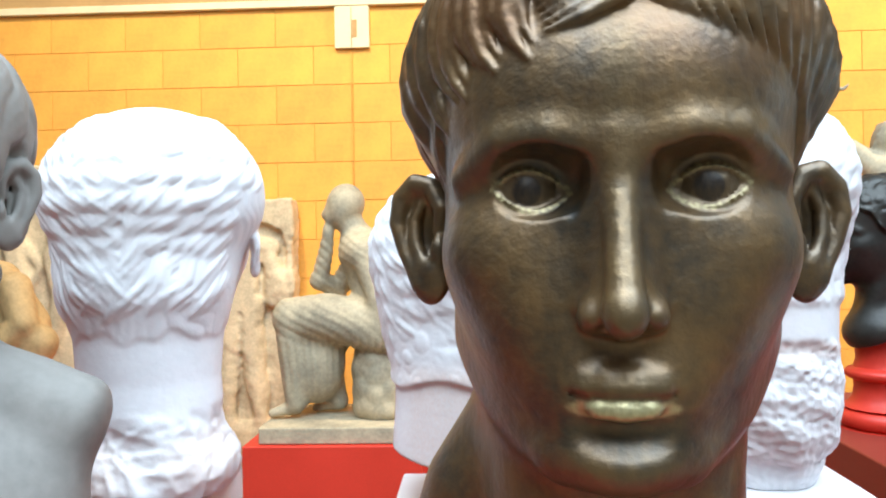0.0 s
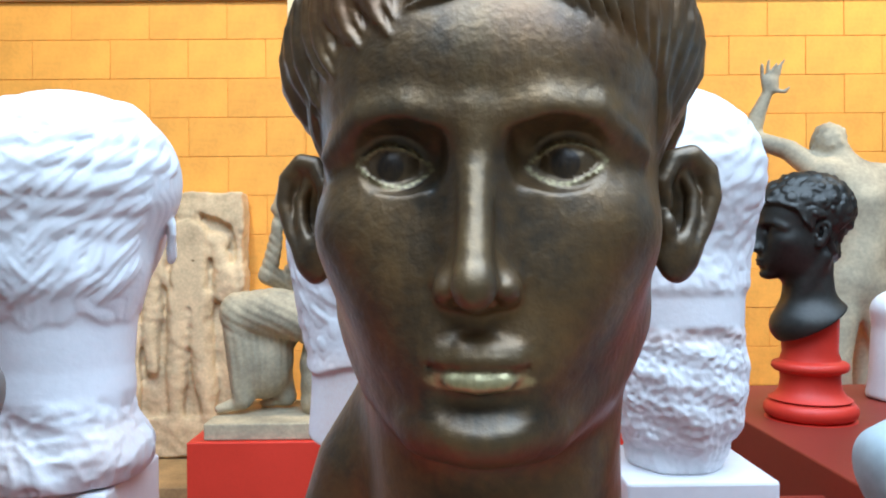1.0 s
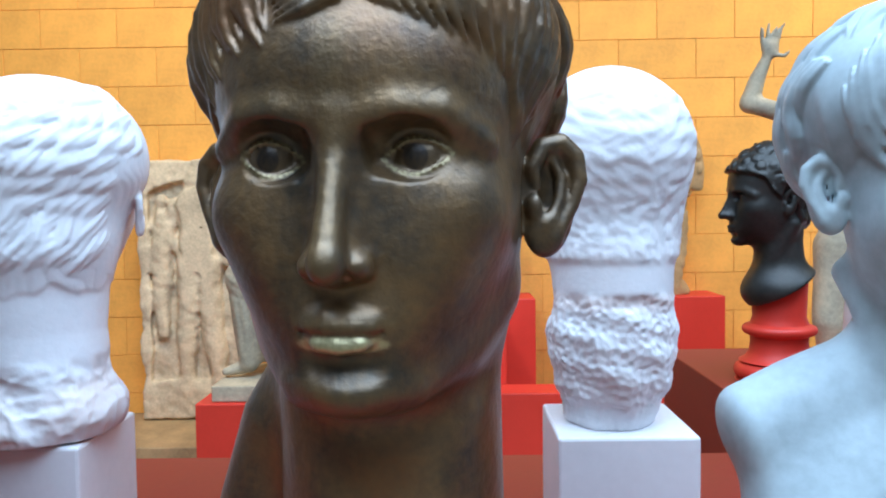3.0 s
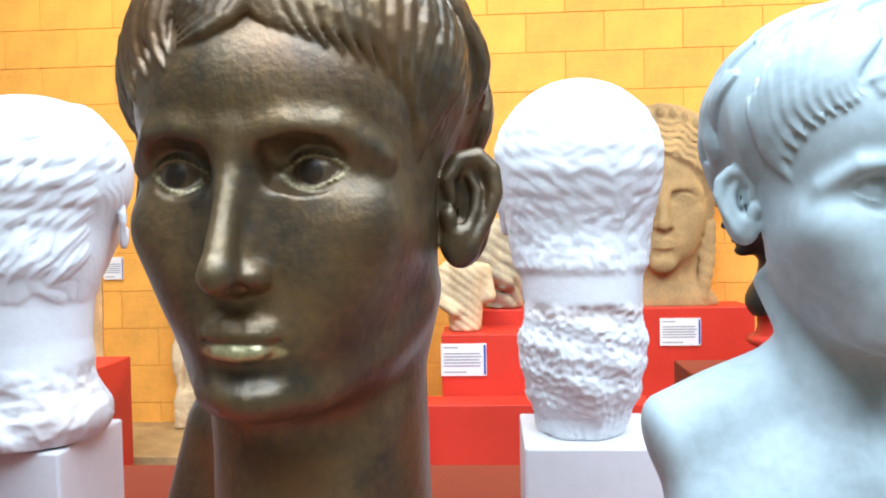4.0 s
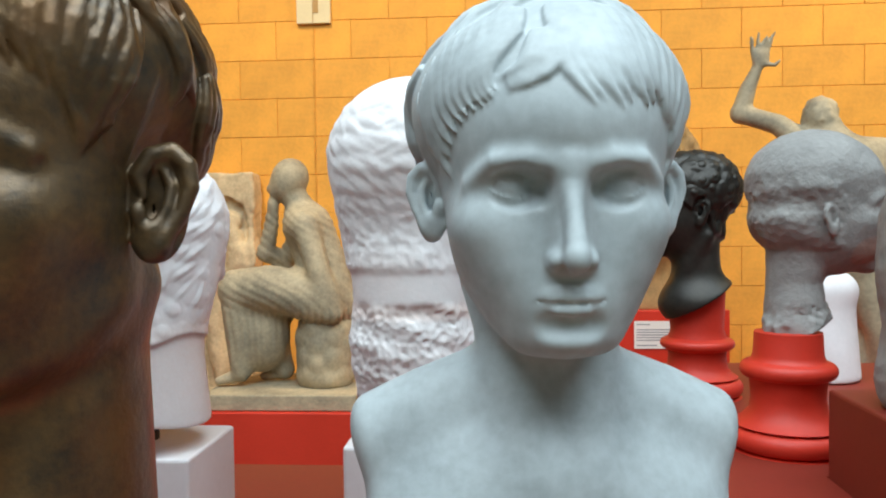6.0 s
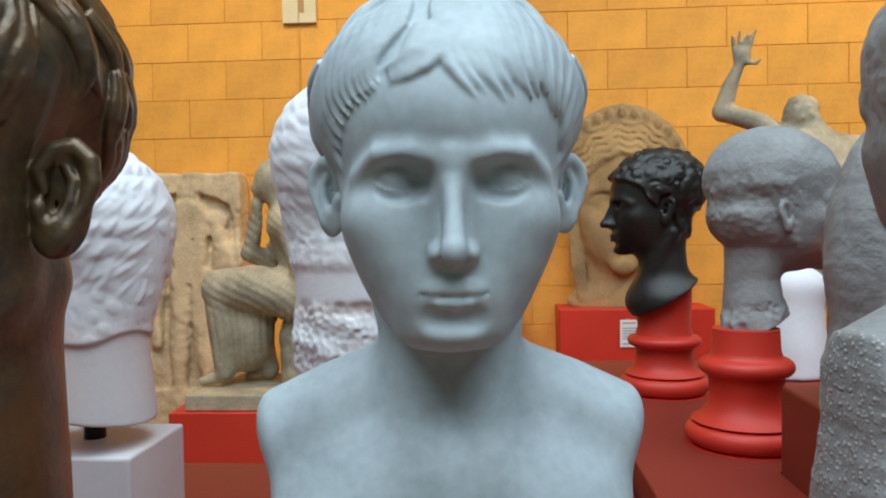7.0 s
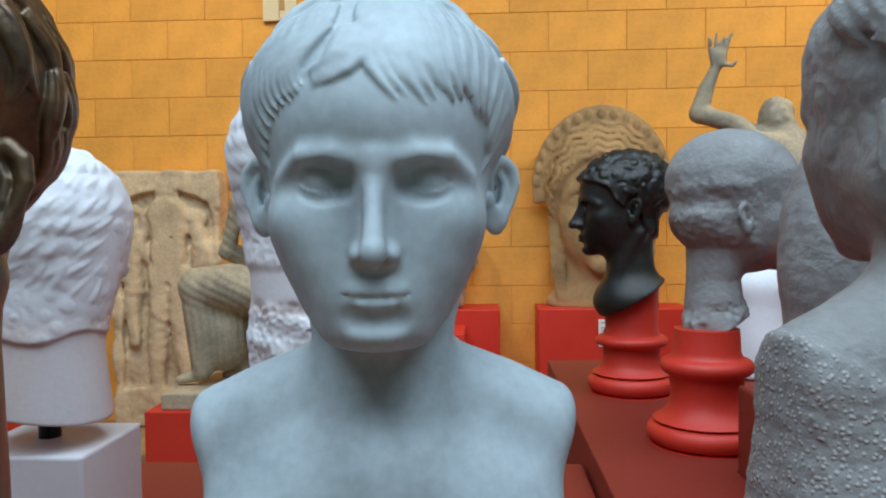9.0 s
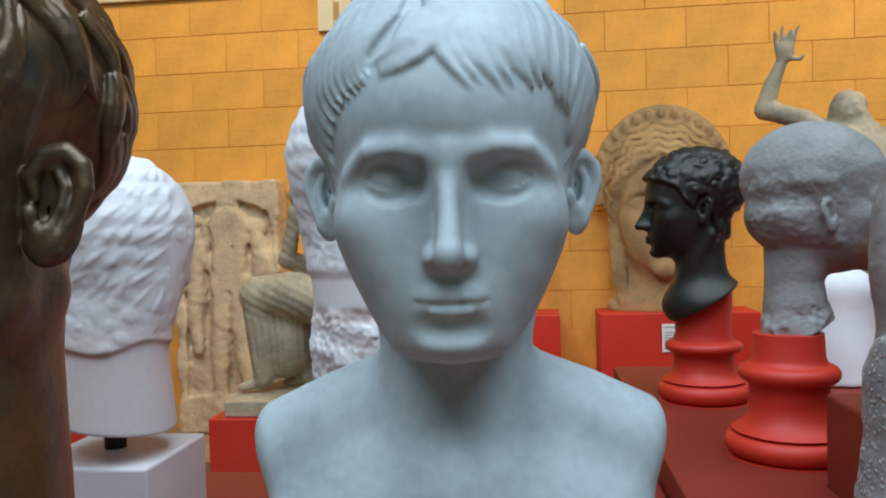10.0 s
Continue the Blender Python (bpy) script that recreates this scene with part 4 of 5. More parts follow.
def head_two(P):
    c = skull_two(P)
    features(c, dict(nose=-4.8, mouth=-6.9, chin=-10.8, wide=1.05))
    c.chain([(0, 2.4, -8), (0, 2.6, -13), (0, 2.2, -20), (0, 1.6, -27.5)], [6.6, 6.4, 6.4, 4.3], 1.5, far=True)
    c.ell((0, 1.8, -17), (6.7, 6.4, 5.5), 2.0, far=True)
    hair = ramp01(P[:, 2], -8.9, -7.8) * ramp01(P[:, 1], -6.5, -4.5)
    c.push_on(hair, lambda Q: 0.1 + (0.15 + 0.85 * ramp01(-Q[:, 2], -4.0, 1.0)) * (curls(Q, 0.9, 41, 0.22) + hewn(Q, 1.3, 9, 0.25)))
    HAIR_TWO(c, 0.2)
    c.chain([(-6.0, 9.0, -13.0), (-2, 9.8, -12.5), (2, 9.7, -12.8), (6.5, 8.2, -12.4)], [1.0, 1.15, 1.0, 0.9], 0.35, True)
    rough = ramp01(-P[:, 2], 11.2, 12.6)
    c.push_on(rough, lambda Q: hewn(Q, 0.95, 7, 0.5))
    c.cut((0, 0, -1), 26.3, 0.3)
    ear(c, 7.8, -2.5, -2.2, 0.75, 25)
    return c


statue("plaster_bust", head_two, (-12, -13, -27.5), (12, 13, 14), 0.2, pose(0.318, 0.852, 1.5295, 0, 0, 183), 0.0104, PLASTER_WHITE,
       "white plaster head with worn curls and gouged rough neck", "statue",
       {"stain": lambda V: ramp01(-np.abs(V[:, 2] + 12.6), -1.2, -0.3) * 0.8 + 0.35 * rose(5, 8, 6)(V) * (V[:, 2] > -12)})


def skull_three(P):
    c = Clay(P)
    c.ell((0, 0.6, 2.4), (9.2, 9.6, 8.6), 0.1, far=True)
    c.ell((0, 2.0, -4.0), (8.0, 7.0, 8.0), 2.5, far=True)
    return c


HAIR_THREE = hair_coat(skull_three, dome_locks((-3, -5, -10, -11), 0.72, 35, (60, 42, 26, 10, -4, -18, -30, -40), 26, 17), 0.1)


def head_three(P):
    c = skull_three(P)
    features(c, dict(nose=-4.6, mouth=-6.6, chin=-10.4, wide=1.05))
    c.chain([(0, 2.4, -8), (0, 2.6, -13), (0, 2.4, -24)], [6.9, 7.0, 7.9], 1.2, far=True)
    u, v = whorl(P)
    edge = -10.6 + 0.5 * np.sin(u * 9)
    m = ramp01(P[:, 2] - edge, -0.1, 0.5) * ramp01(P[:, 1], -6.5, -4.5)
    c.push_on(m, lambda Q: 0.35 + curls(Q, 0.9, 61, 0.3))
    HAIR_THREE(c, 0.15)
    c.cut((0.2, 0.0, -1), 18.6, 0.2)
    ear(c, 7.9, -2.5, -2.0, 0.75, 25)
    return c


statue("plaster_bust", head_three, (-12, -13, -25), (12, 13, 13), 0.2, pose(-0.002, 0.852, 1.472, 0, 0, 184), 0.0101, PLASTER_WHITE,
       "white plaster head with shaggy locks mounted on a black pole", "statue", {"stain": rose(7.5, 9.5, 13)})
tagged(part("pole", turned_bm([(0.0125, 1.237), (0.0125, 1.30)], 24), BLACK, smooth=False), "short black steel mounting pole on a white plinth", "pole")
bpy.data.objects["pole"].location = (-0.005, 0.85, 0)

# ---- heads on the stands behind ----


def socle(name, x, y, profile, label, slope=None):
    bm = turned_bm(profile)
    if slope:  # the top follows the cut of the neck above
        top = max(z for _, z in profile)
        for v in bm.verts:
            if v.co.z > top - 0.001:
                v.co.z = top + slope * v.co.x
    ob = tagged(part(name, bm, RED, smooth=True), label, "socle", "turned red socles")
    ob.location = (x, y, 0)
    ob.data.set_sharp_from_angle(angle=radians(38))


def rounded(r, z0, z1, n=8):
    """A half-round moulding in a turned profile."""
    h = (z1 - z0) / 2
    return [(r - h + h * math.sin(math.pi * i / n), z0 + h - h * math.cos(math.pi * i / n)) for i in range(n + 1)]


socle("socle", 0.822, 1.58, [(0.088, 1.135), *rounded(0.09, 1.137, 1.172), (0.08, 1.176), (0.068, 1.183), (0.06, 1.195), (0.057, 1.215), (0.058, 1.228),
                             *rounded(0.074, 1.232, 1.252), (0.058, 1.255), (0.053, 1.27), (0.056, 1.335)], "turned red painted socle under a dark bronze head", 0.5)
socle("socle", 0.868, 1.2, [(0.09, 1.135), *rounded(0.093, 1.137, 1.17), (0.083, 1.174), (0.07, 1.182), (0.058, 1.196), (0.055, 1.215), (0.057, 1.24),
                            *rounded(0.072, 1.246, 1.272), (0.055, 1.275), (0.052, 1.283), (0.05, 1.318)], "turned red painted socle under a grey plaster head")


def dark_head(P):
    c = Clay(P)
    c.ell((0, 1.4, 4.5), (7.6, 9.4, 7.6), 0.1, far=True)
    c.ell((0, -1.8, -1.4), (6.4, 6.2, 8.6), 1.6, far=True)
    features(c, dict(nose=-4.6, mouth=-6.9, chin=-10.8))
    neck(c, 5.2, -20)
    c.ell((0, 3.5, -21), (8.5, 10, 6), 3.0, far=True)
    z = hairline(P, [(0, 6.0), (40, 5.2), (60, 4), (72, 1.0), (84, -0.5), (90, 2.0), (102, 2.2), (112, -1.0), (125, -5.5), (180, -7.5)])
    m = ramp01(P[:, 2] - z, -0.2, 0.6) * (P[:, 2] > -9)
    c.push_on(m, lambda Q: 0.7 + curls(Q, 0.75, 71, 1.0))
    c.cut((0, 0.51, -0.86), 18.7, 0.3)
    ear(c, 7.0, 0.4, -1.0, 0.95, 25)
    return c


statue("bronze_bust", dark_head, (-10, -13, -28), (10, 14, 14), 0.3, pose(0.803, 1.578, 1.517, 0, 0, -90), 0.0092, BRONZE_DARK,
       "black bronze head with short curls, neck cut obliquely", "statue")


def grey_profile(P):
    c = Clay(P)
    c.ell((0, 1.2, 4.4), (8.4, 10.0, 7.9), 0.1, far=True)
    c.ell((0, -1.8, -1.4), (6.8, 6.4, 8.6), 1.6, far=True)
    features(c, dict(nose=-4.6, mouth=-6.9, chin=-10.8))
    c.ell((0, 3.6, -1.8), (7.4, 7.0, 5.4), 1.5)
    c.chain([(0, 2.5, -4), (0, 3.8, -12), (0, 3.2, -21)], [5.4, 4.2, 5.4], 1.2, far=True)
    m = ramp01(-P[:, 2], -7.5, -2.0) * ramp01(P[:, 1], -4, 0) * ramp01(P[:, 2], -7.0, -6.2)
    c.push_on(m, lambda Q: 0.3 + hewn(Q, 1.3, 12, 0.5))
    c.chain([(9, 2.0, -5.0), (6.5, 6.0, -6.2), (0, 10.5, -6.5)], 0.25, 0.3, True, sym=True)
    rough = ramp01(-P[:, 2] - 0.3 * P[:, 1], 14.5, 15.5)
    c.push_on(rough, lambda Q: hewn(Q, 1.7, 23, 1.1))
    c.cut((0, -0.42, -0.9), 17.0, 0.3)
    ear(c, 7.4, -0.4, -2.2, 0.8, 30)
    c.push(0.08 * wobble(P, 1.1, 14))
    return c


statue("plaster_bust", grey_profile, (-11, -13, -26), (11, 13, 14), 0.3, pose(0.92, 1.215, 1.513, 0, 0, 84), 0.0098, PLASTER_GREY,
       "weathered grey plaster head with a chipped neck on a socle", "statue", {"stain": lambda V: ball(V, (-5.5, -6.5, -8), 3.2)})


def skull_curly(P):
    c = Clay(P)
    c.ell((0, 1.4, 3.6), (8.4, 9.6, 8.4), 0.1, far=True)
    c.ell((0, 3.4, -3.5), (8.0, 7.0, 6.5), 1.6, far=True)
    return c


HAIR_CURLY = hair_coat(skull_curly, dome_locks((-3, -5, -9, -10), 0.6, 45, (72, 54, 36, 20, 5, -9, -22, -34), 40, 22), 0.8)


def curly_bust(P):
    c = skull_curly(P)
    features(c, dict(nose=-4.6, mouth=-6.9, chin=-10.4))
    c.chain([(0, 2.0, -6), (0, 2.4, -16)], [5.0, 5.6], 1.5)
    m = ramp01(P[:, 2], -9.8, -8.6) * ramp01(P[:, 1] + 0.5 * P[:, 2], -6.5, -4.0)
    w = wobble(P, 0.5, 84)
    ring = chips(P + 0.6 * np.stack([w, -w, w], 1), 3.2, 83)
    c.push(m * (0.2 + 0.35 * (0.5 - ring) + 0.15 * (groove(ring * 9 + 2.0 * w) - 0.6)))
    HAIR_CURLY(c, 0.1)
    # shoulders, with a cloak left rough from the point chisel
    c.chain([(3, 3, -13), (9, 3, -15.5), (13.5, 3, -16.2)], [4.0, 3.4, 2.8], 3.0, sym=True)
    c.ell((0, 2.5, -27), (16.5, 7.6, 16), 4.0, far=True)
    c.cut((1, 0, 0), 14.6, 1.2)
    c.cut((-1, 0, 0), 14.6, 1.2)
    cloak = ramp01(-P[:, 2] + 0.7 * P[:, 0], 23.6, 24.2)
    c.push_on(cloak, lambda Q: 0.22 + hewn(Q, 0.9, 91, 0.16))
    return c


statue("plaster_bust", curly_bust, (-17, -13, -37.3), (17, 14, 14), 0.24, pose(0.878, 0.585, 1.572, 0, 0, 196), 0.0117, PLASTER_GREY,
       "grey plaster bust with large curls and a rough chiselled cloak", "statue",
       {"stain": lambda V: np.maximum(ball(V, (6.0, 8, -6.5), 2.0), ball(V, (4.0, 9.5, -8.5), 2.2)) * 0.8,
        "tooled": lambda V: ramp01(-V[:, 2] + 0.7 * V[:, 0], 23.6, 24.2)})


def tooled(P):
    c = Clay(P)
    c.ell((0, 0, 12), (10.5, 8, 19), 0.1, far=True)
    c.ell((-1, 0, -2), (9.5, 7.5, 10), 2.0, far=True)
    rows = groove(P[:, 2] * 1.6 + 1.2 * wobble(P, 0.5, 3)) * 0.1 + groove(P[:, 0] * 1.1 + 1.5 * wobble(P, 0.4, 5)) * 0.1
    c.push(rows + hewn(P, 2.6, 33, 0.3))
    c.cut((0, 0, -1), 6, 0.3)
    return c


statue("stone_fragment", tooled, (-13, -10, -7), (13, 10, 33), 0.4, pose(0.985, 0.93, 1.318), 0.0098, PLASTER_GREY,
       "rounded grey plaster fragment covered in chisel marks", "fragment")


def white_neck(P):
    c = Clay(P)
    c.chain([(0, 0, 0), (0, 0, 16)], [9.0, 7.5], 0.1, far=True)
    c.ell((0, 0, 20), (8, 7, 5), 2.0, far=True)
    c.push(0.2 * wobble(P, 0.4, 5))
    c.cut((0, 0, -1), 0, 0.3)
    return c


statue("plaster_fragment", white_neck, (-12, -12, -1), (12, 12, 27), 0.6, pose(1.135, 1.76, 1.137), 0.01, PLASTER_WHITE,
       "smooth white rounded plaster fragment on the red stand", "fragment")

# ---- far side of the hall ----
block("display_box", (-1.052, 3.47, 0), (-0.239, 4.08, 0.627), RED, "red painted box under a seated draped statue", "plinth", 0.004)
block("display_box", (0.846, 4.05, 0.0), (1.737, 4.11, 0.2), RED, "low red painted step before the wall ledge", "plinth", 0.004)
block("display_box", (0.846, 4.538, 0.232), (1.737, 4.872, 0.975), RED, "red painted box under a colossal head", "plinth", 0.004)
block("display_box", (-0.166, 3.9, 0), (1.02, 4.118, 0.56), RED, "long low red painted box before the ledge", "plinth", 0.004)
block("display_box", (-0.057, 4.13, 0.232), (0.42, 4.5, 0.89), RED, "red painted box carrying a draped torso", "plinth", 0.004)
block("display_box", (0.16, 4.52, 0.232), (0.62, 4.87, 0.975), RED, "taller red painted box against the block wall", "plinth", 0.004)
block("display_box", (1.35, 3.05, 0), (2.35, 3.75, 0.62), RED, "red painted box under a nude standing figure", "plinth", 0.004)
block("display_box", (-2.7, 3.3, 0), (-1.7, 3.95, 0.82), RED, "red painted box under a crouching figure", "plinth", 0.004)


def label_card(x, y, z, w, h, label):
    """A caption card with its print as bars and a blue edge."""
    card = tagged(part("caption_card", box_bm((x - w / 2, y - 0.004, z - h / 2), (x + w / 2, y, z + h / 2), 0.0008, 1), PAPER), label, "label", "caption cards")
    part("stripe", box_bm((x + w * 0.44, y - 0.006, z - h * 0.46), (x + w * 0.485, y - 0.0041, z + h * 0.46), 0), BLUE, card, "blue edge stripe")
    for i in range(9):
        length = (0.32, 0.0, 0.8, 0.83, 0.78, 0.82, 0.8, 0.0, 0.5)[i]
        if length:
            zz = z + h * (0.38 - 0.095 * i)
            part("print_line", box_bm((x - w * 0.44, y - 0.0052, zz - h * 0.02), (x - w * 0.44 + w * length, y - 0.0041, zz + h * 0.02), 0), INK, card)


label_card(0.062, 4.126, 0.755, 0.245, 0.175, "white caption card on the torso's red box")
label_card(1.31, 4.534, 0.835, 0.235, 0.16, "white caption card on the colossal head's red box")
label_card(-2.23, 4.868, 1.24, 0.13, 0.145, "small white caption card on the ochre wall")


def fold(P, dirs, freq, depth, seed):
    d = np.array(dirs, np.float32)
    k = P @ (d / np.linalg.norm(d)) * freq + 2.4 * wobble(P, 0.07, seed) + 0.7 * wobble(P, 0.2, seed + 1)
    return depth * (groove(k) - 0.5) * (0.55 + 0.45 * wobble(P, 0.08, seed + 2))


def seated_woman(P):
    c = Clay(P)
    c.ell((-3, 0, 101), (7.5, 9, 10), 0.1, far=True)
    c.ell((-1, 0, 104), (9, 9.5, 9.5), 2.0)
    c.ell((-8.5, 0, 98), (3.5, 5, 6), 2.5)
    c.ell((-11.5, 0, 98.5), (2, 1.4, 2.2), 1.5)
    c.chain([(2, 0, 92), (5, 0, 84)], [6.5, 8], 3)
    c.chain([(7, -9, 80), (6, 9, 80)], 8, 5)
    c.chain([(8, 0, 78), (14, 0, 60), (17, 0, 42)], [12, 12.5, 15], 6, far=True)
    c.chain([(9, -13, 80), (16, -16, 58), (22, -14, 38)], [6, 5.5, 5], 3)
    c.chain([(4, 10, 78), (-8, 13, 62), (-16, 6, 66)], [6, 5, 4.5], 3)
    c.chain([(-16, 6, 66), (-12, 2, 80), (-10, -1, 89)], [4.2, 3.4, 2.6], 2)
    c.ell((-10, -1, 91), (2.6, 3, 3.6), 1.5)
    c.chain([(14, -9, 44), (-10, -10, 50), (-27, -9, 50)], [12, 10.5, 8.5], 5)
    c.chain([(14, 9, 42), (-10, 9, 46), (-24, 8, 45)], [12, 10.5, 8.5], 5)
    c.chain([(-27, -9, 48), (-27, -8, 26), (-26, -7, 8)], [8, 6, 5], 3)
    c.chain([(-23, 8, 43), (-14, 8, 22), (-8, 8, 6)], [8, 7, 5], 3)
    c.ell((-17, 0, 30), (14, 13, 24), 5)
    c.ell((-10, 0, 46), (26, 17, 9), 5)
    c.chain([(-26, -7, 6), (-37, -8, 3)], [3.6, 2.2], 1.5)
    c.chain([(-8, 8, 5), (-19, 8, 2.6)], [3.6, 2.2], 1.5)
    body = ramp01(P[:, 2], 8, 14) * ramp01(-P[:, 2], -90, -84)
    c.push(body * (fold(P, (0.5, 0.1, 0.85), 0.8, 1.1, 3) * ramp01(P[:, 2], 34, 40) + fold(P, (1, 0.4, 0.12), 1.0, 2.2, 5) * ramp01(-P[:, 2], -42, -34)))
    q = Clay(P)
    q.chain([(15, 0, 8), (16, 0, 26)], [15, 15], 2, far=True)
    q.push(2.2 * (0.55 - chips(P, 9.0, 5)))
    q.cut((0, 0, 1), 33, 1.5)
    q.cut((1, 0, 0), 31, 1.5)
    c.d = np.minimum(c.d, q.d)
    c.cut((0, 0, -1), 0, 0.3)
    return c


statue("seated_statue", seated_woman, (-44, -24, -2), (38, 24, 118), 0.8, pose(-0.60, 3.77, 0.703), 0.0099, STONE_GREY,
       "pensive seated draped woman in grey-tan plaster on a rock", "statue")
block("statue_base", (-0.985, 3.5, 0.629), (-0.25, 4.05, 0.704), STONE_GREY, "grey plaster base slab under the seated statue", "base", 0.006)


def crouching(P):
    c = Clay(P)
    c.chain([(-6, 0, 14), (-2, 0, 34), (-12, -4, 55)], [15, 14, 13], 5, far=True)
    c.ell((-22, -6, 66), (9, 10, 11), 3)
    c.chain([(2, -10, 54), (8, -14, 38), (-8, -18, 20), (-16, -18, 12)], [7.5, 6.5, 5.5, 4.5], 3)
    c.chain([(-2, 0, 12), (12, -8, 28), (6, -12, 6)], [10, 8.5, 6], 4)
    c.chain([(-8, -10, 12), (-26, -14, 32), (-28, -14, 2)], [10, 8, 6], 4)
    cloth = ramp01(P[:, 0] + 0.5 * P[:, 2], 26, 30)
    c.push(cloth * 0.6 + fold(P, (0.5, 0.2, 1), 0.5, 1.0, 9) * (0.4 + 0.6 * cloth))
    c.cut((0, 0, -1), 0, 0.3)
    return c


statue("crouching_statue", crouching, (-45, -30, -2), (30, 24, 82), 1.3, pose(-2.14, 3.62, 0.823), 0.0098, STONE_TAN,
       "tan plaster crouching man with a strap of cloth", "statue")


def relief(P):
    """A stele, front towards -y, origin at its foot."""
    c = Clay(P)
    q = np.abs(P - np.array((0, 9, 79), np.float32)) - np.array((33.5, 8, 78), np.float32)
    c.d = (np.linalg.norm(np.maximum(q, 0), axis=1) + np.minimum(q.max(1), 0) - 0.6).astype(np.float32)
    # niche under a shallow arch
    n = np.maximum.reduce([np.abs(P[:, 0]) - 28, P[:, 2] - 146 + (P[:, 0] / 9.5) ** 2 * 0.9, 24 - P[:, 2], np.abs(P[:, 1]) - 5.5]).astype(np.float32)
    c.d = np.maximum(c.d, -n)
    y = 4.4

    def man(x, z, s, arm):
        c.ell((x, y - 1, z + 52 * s), (5 * s, 5, 6.5 * s), 1.5)
        c.chain([(x, y, z + 40 * s), (x, y, z + 20 * s)], [9 * s, 7 * s], 3)
        c.ell((x - 5 * s, y - 3, z + 36 * s), (4.5 * s, 3, 4 * s), 2)
        c.ell((x + 5 * s, y - 3, z + 36 * s), (4.5 * s, 3, 4 * s), 2)
        c.chain([(x - 4 * s, y, z + 15 * s), (x - 6 * s, y, z - 12 * s), (x - 6 * s, y, z - 38 * s)], [6 * s, 4.6 * s, 3.4 * s], 2)
        c.chain([(x + 4 * s, y, z + 15 * s), (x + 5 * s, y, z - 12 * s), (x + 8 * s, y, z - 38 * s)], [6 * s, 4.6 * s, 3.4 * s], 2)
        c.chain([(x - 10 * s, y, z + 40 * s), (x - 16 * s, y - 1, z + 24 * s), (x - 14 * s + arm, y, z + 8 * s + arm)], [4 * s, 3.4 * s, 2.8 * s], 2)
        c.chain([(x + 10 * s, y, z + 40 * s), (x + 16 * s, y - 1, z + 26 * s), (x + 19 * s, y, z + 12 * s)], [4 * s, 3.4 * s, 2.8 * s], 2)
    man(2, 72, 1.42, 0)
    c.ell((-20, y, 132), (4.5, 4, 5.5), 1.5)
    c.chain([(-20, y, 124), (-22, y, 90), (-21, y, 52)], [5, 6, 4], 2)
    c.ell((22, y, 128), (4.5, 4, 5.5), 1.5)
    c.chain([(22, y, 118), (21, y, 96)], [5.5, 4.5], 2)
    c.chain([(-27, y, 118), (-16, y - 1, 112), (-10, y, 102)], [3, 3, 2.5], 2)
    c.chain([(10, y, 60), (14, y, 40), (12, y, 28)], [4, 4, 3], 2)
    c.push(0.5 * wobble(P, 0.25, 21) + hewn(P, 6.0, 22, 1.5))
    return c


statue("relief_slab", relief, (-36, -3, -1), (36, 19, 160), 1.2, pose(-1.436, 4.675, 0.236), 0.0101, STONE_PALE,
       "tall pale tan relief slab carved with a standing nude figure", "relief")


def relief_two(P):
    c = Clay(P)
    q = np.abs(P - np.array((0, 9, 90), np.float32)) - np.array((36, 8, 90), np.float32)
    c.d = (np.linalg.norm(np.maximum(q, 0), axis=1) + np.minimum(q.max(1), 0) - 0.6).astype(np.float32)
    for x, z, s in ((-14, 110, 1.0), (12, 100, 1.1), (20, 140, 0.7), (-20, 60, 0.9)):
        c.ell((x, 1, z + 32 * s), (6 * s, 4, 7 * s), 2)
        c.chain([(x, 1, z + 22 * s), (x + 4, 1, z), (x - 4, 1, z - 26 * s)], [8 * s, 7 * s, 5 * s], 3)
        c.chain([(x + 7 * s, 0, z + 20 * s), (x + 16 * s, 0, z + 8 * s), (x + 10 * s, 0, z - 4)], [3.5, 3, 2.5], 2)
    c.push(hewn(P, 8.0, 42, 0.8))
    return c


statue("relief_slab", relief_two, (-39, -6, -1), (39, 19, 183), 1.6, pose(-2.68, 4.70, 0.236), 0.0101, STONE_PALE,
       "broad pale tan relief slab with worn crowded figures", "relief")


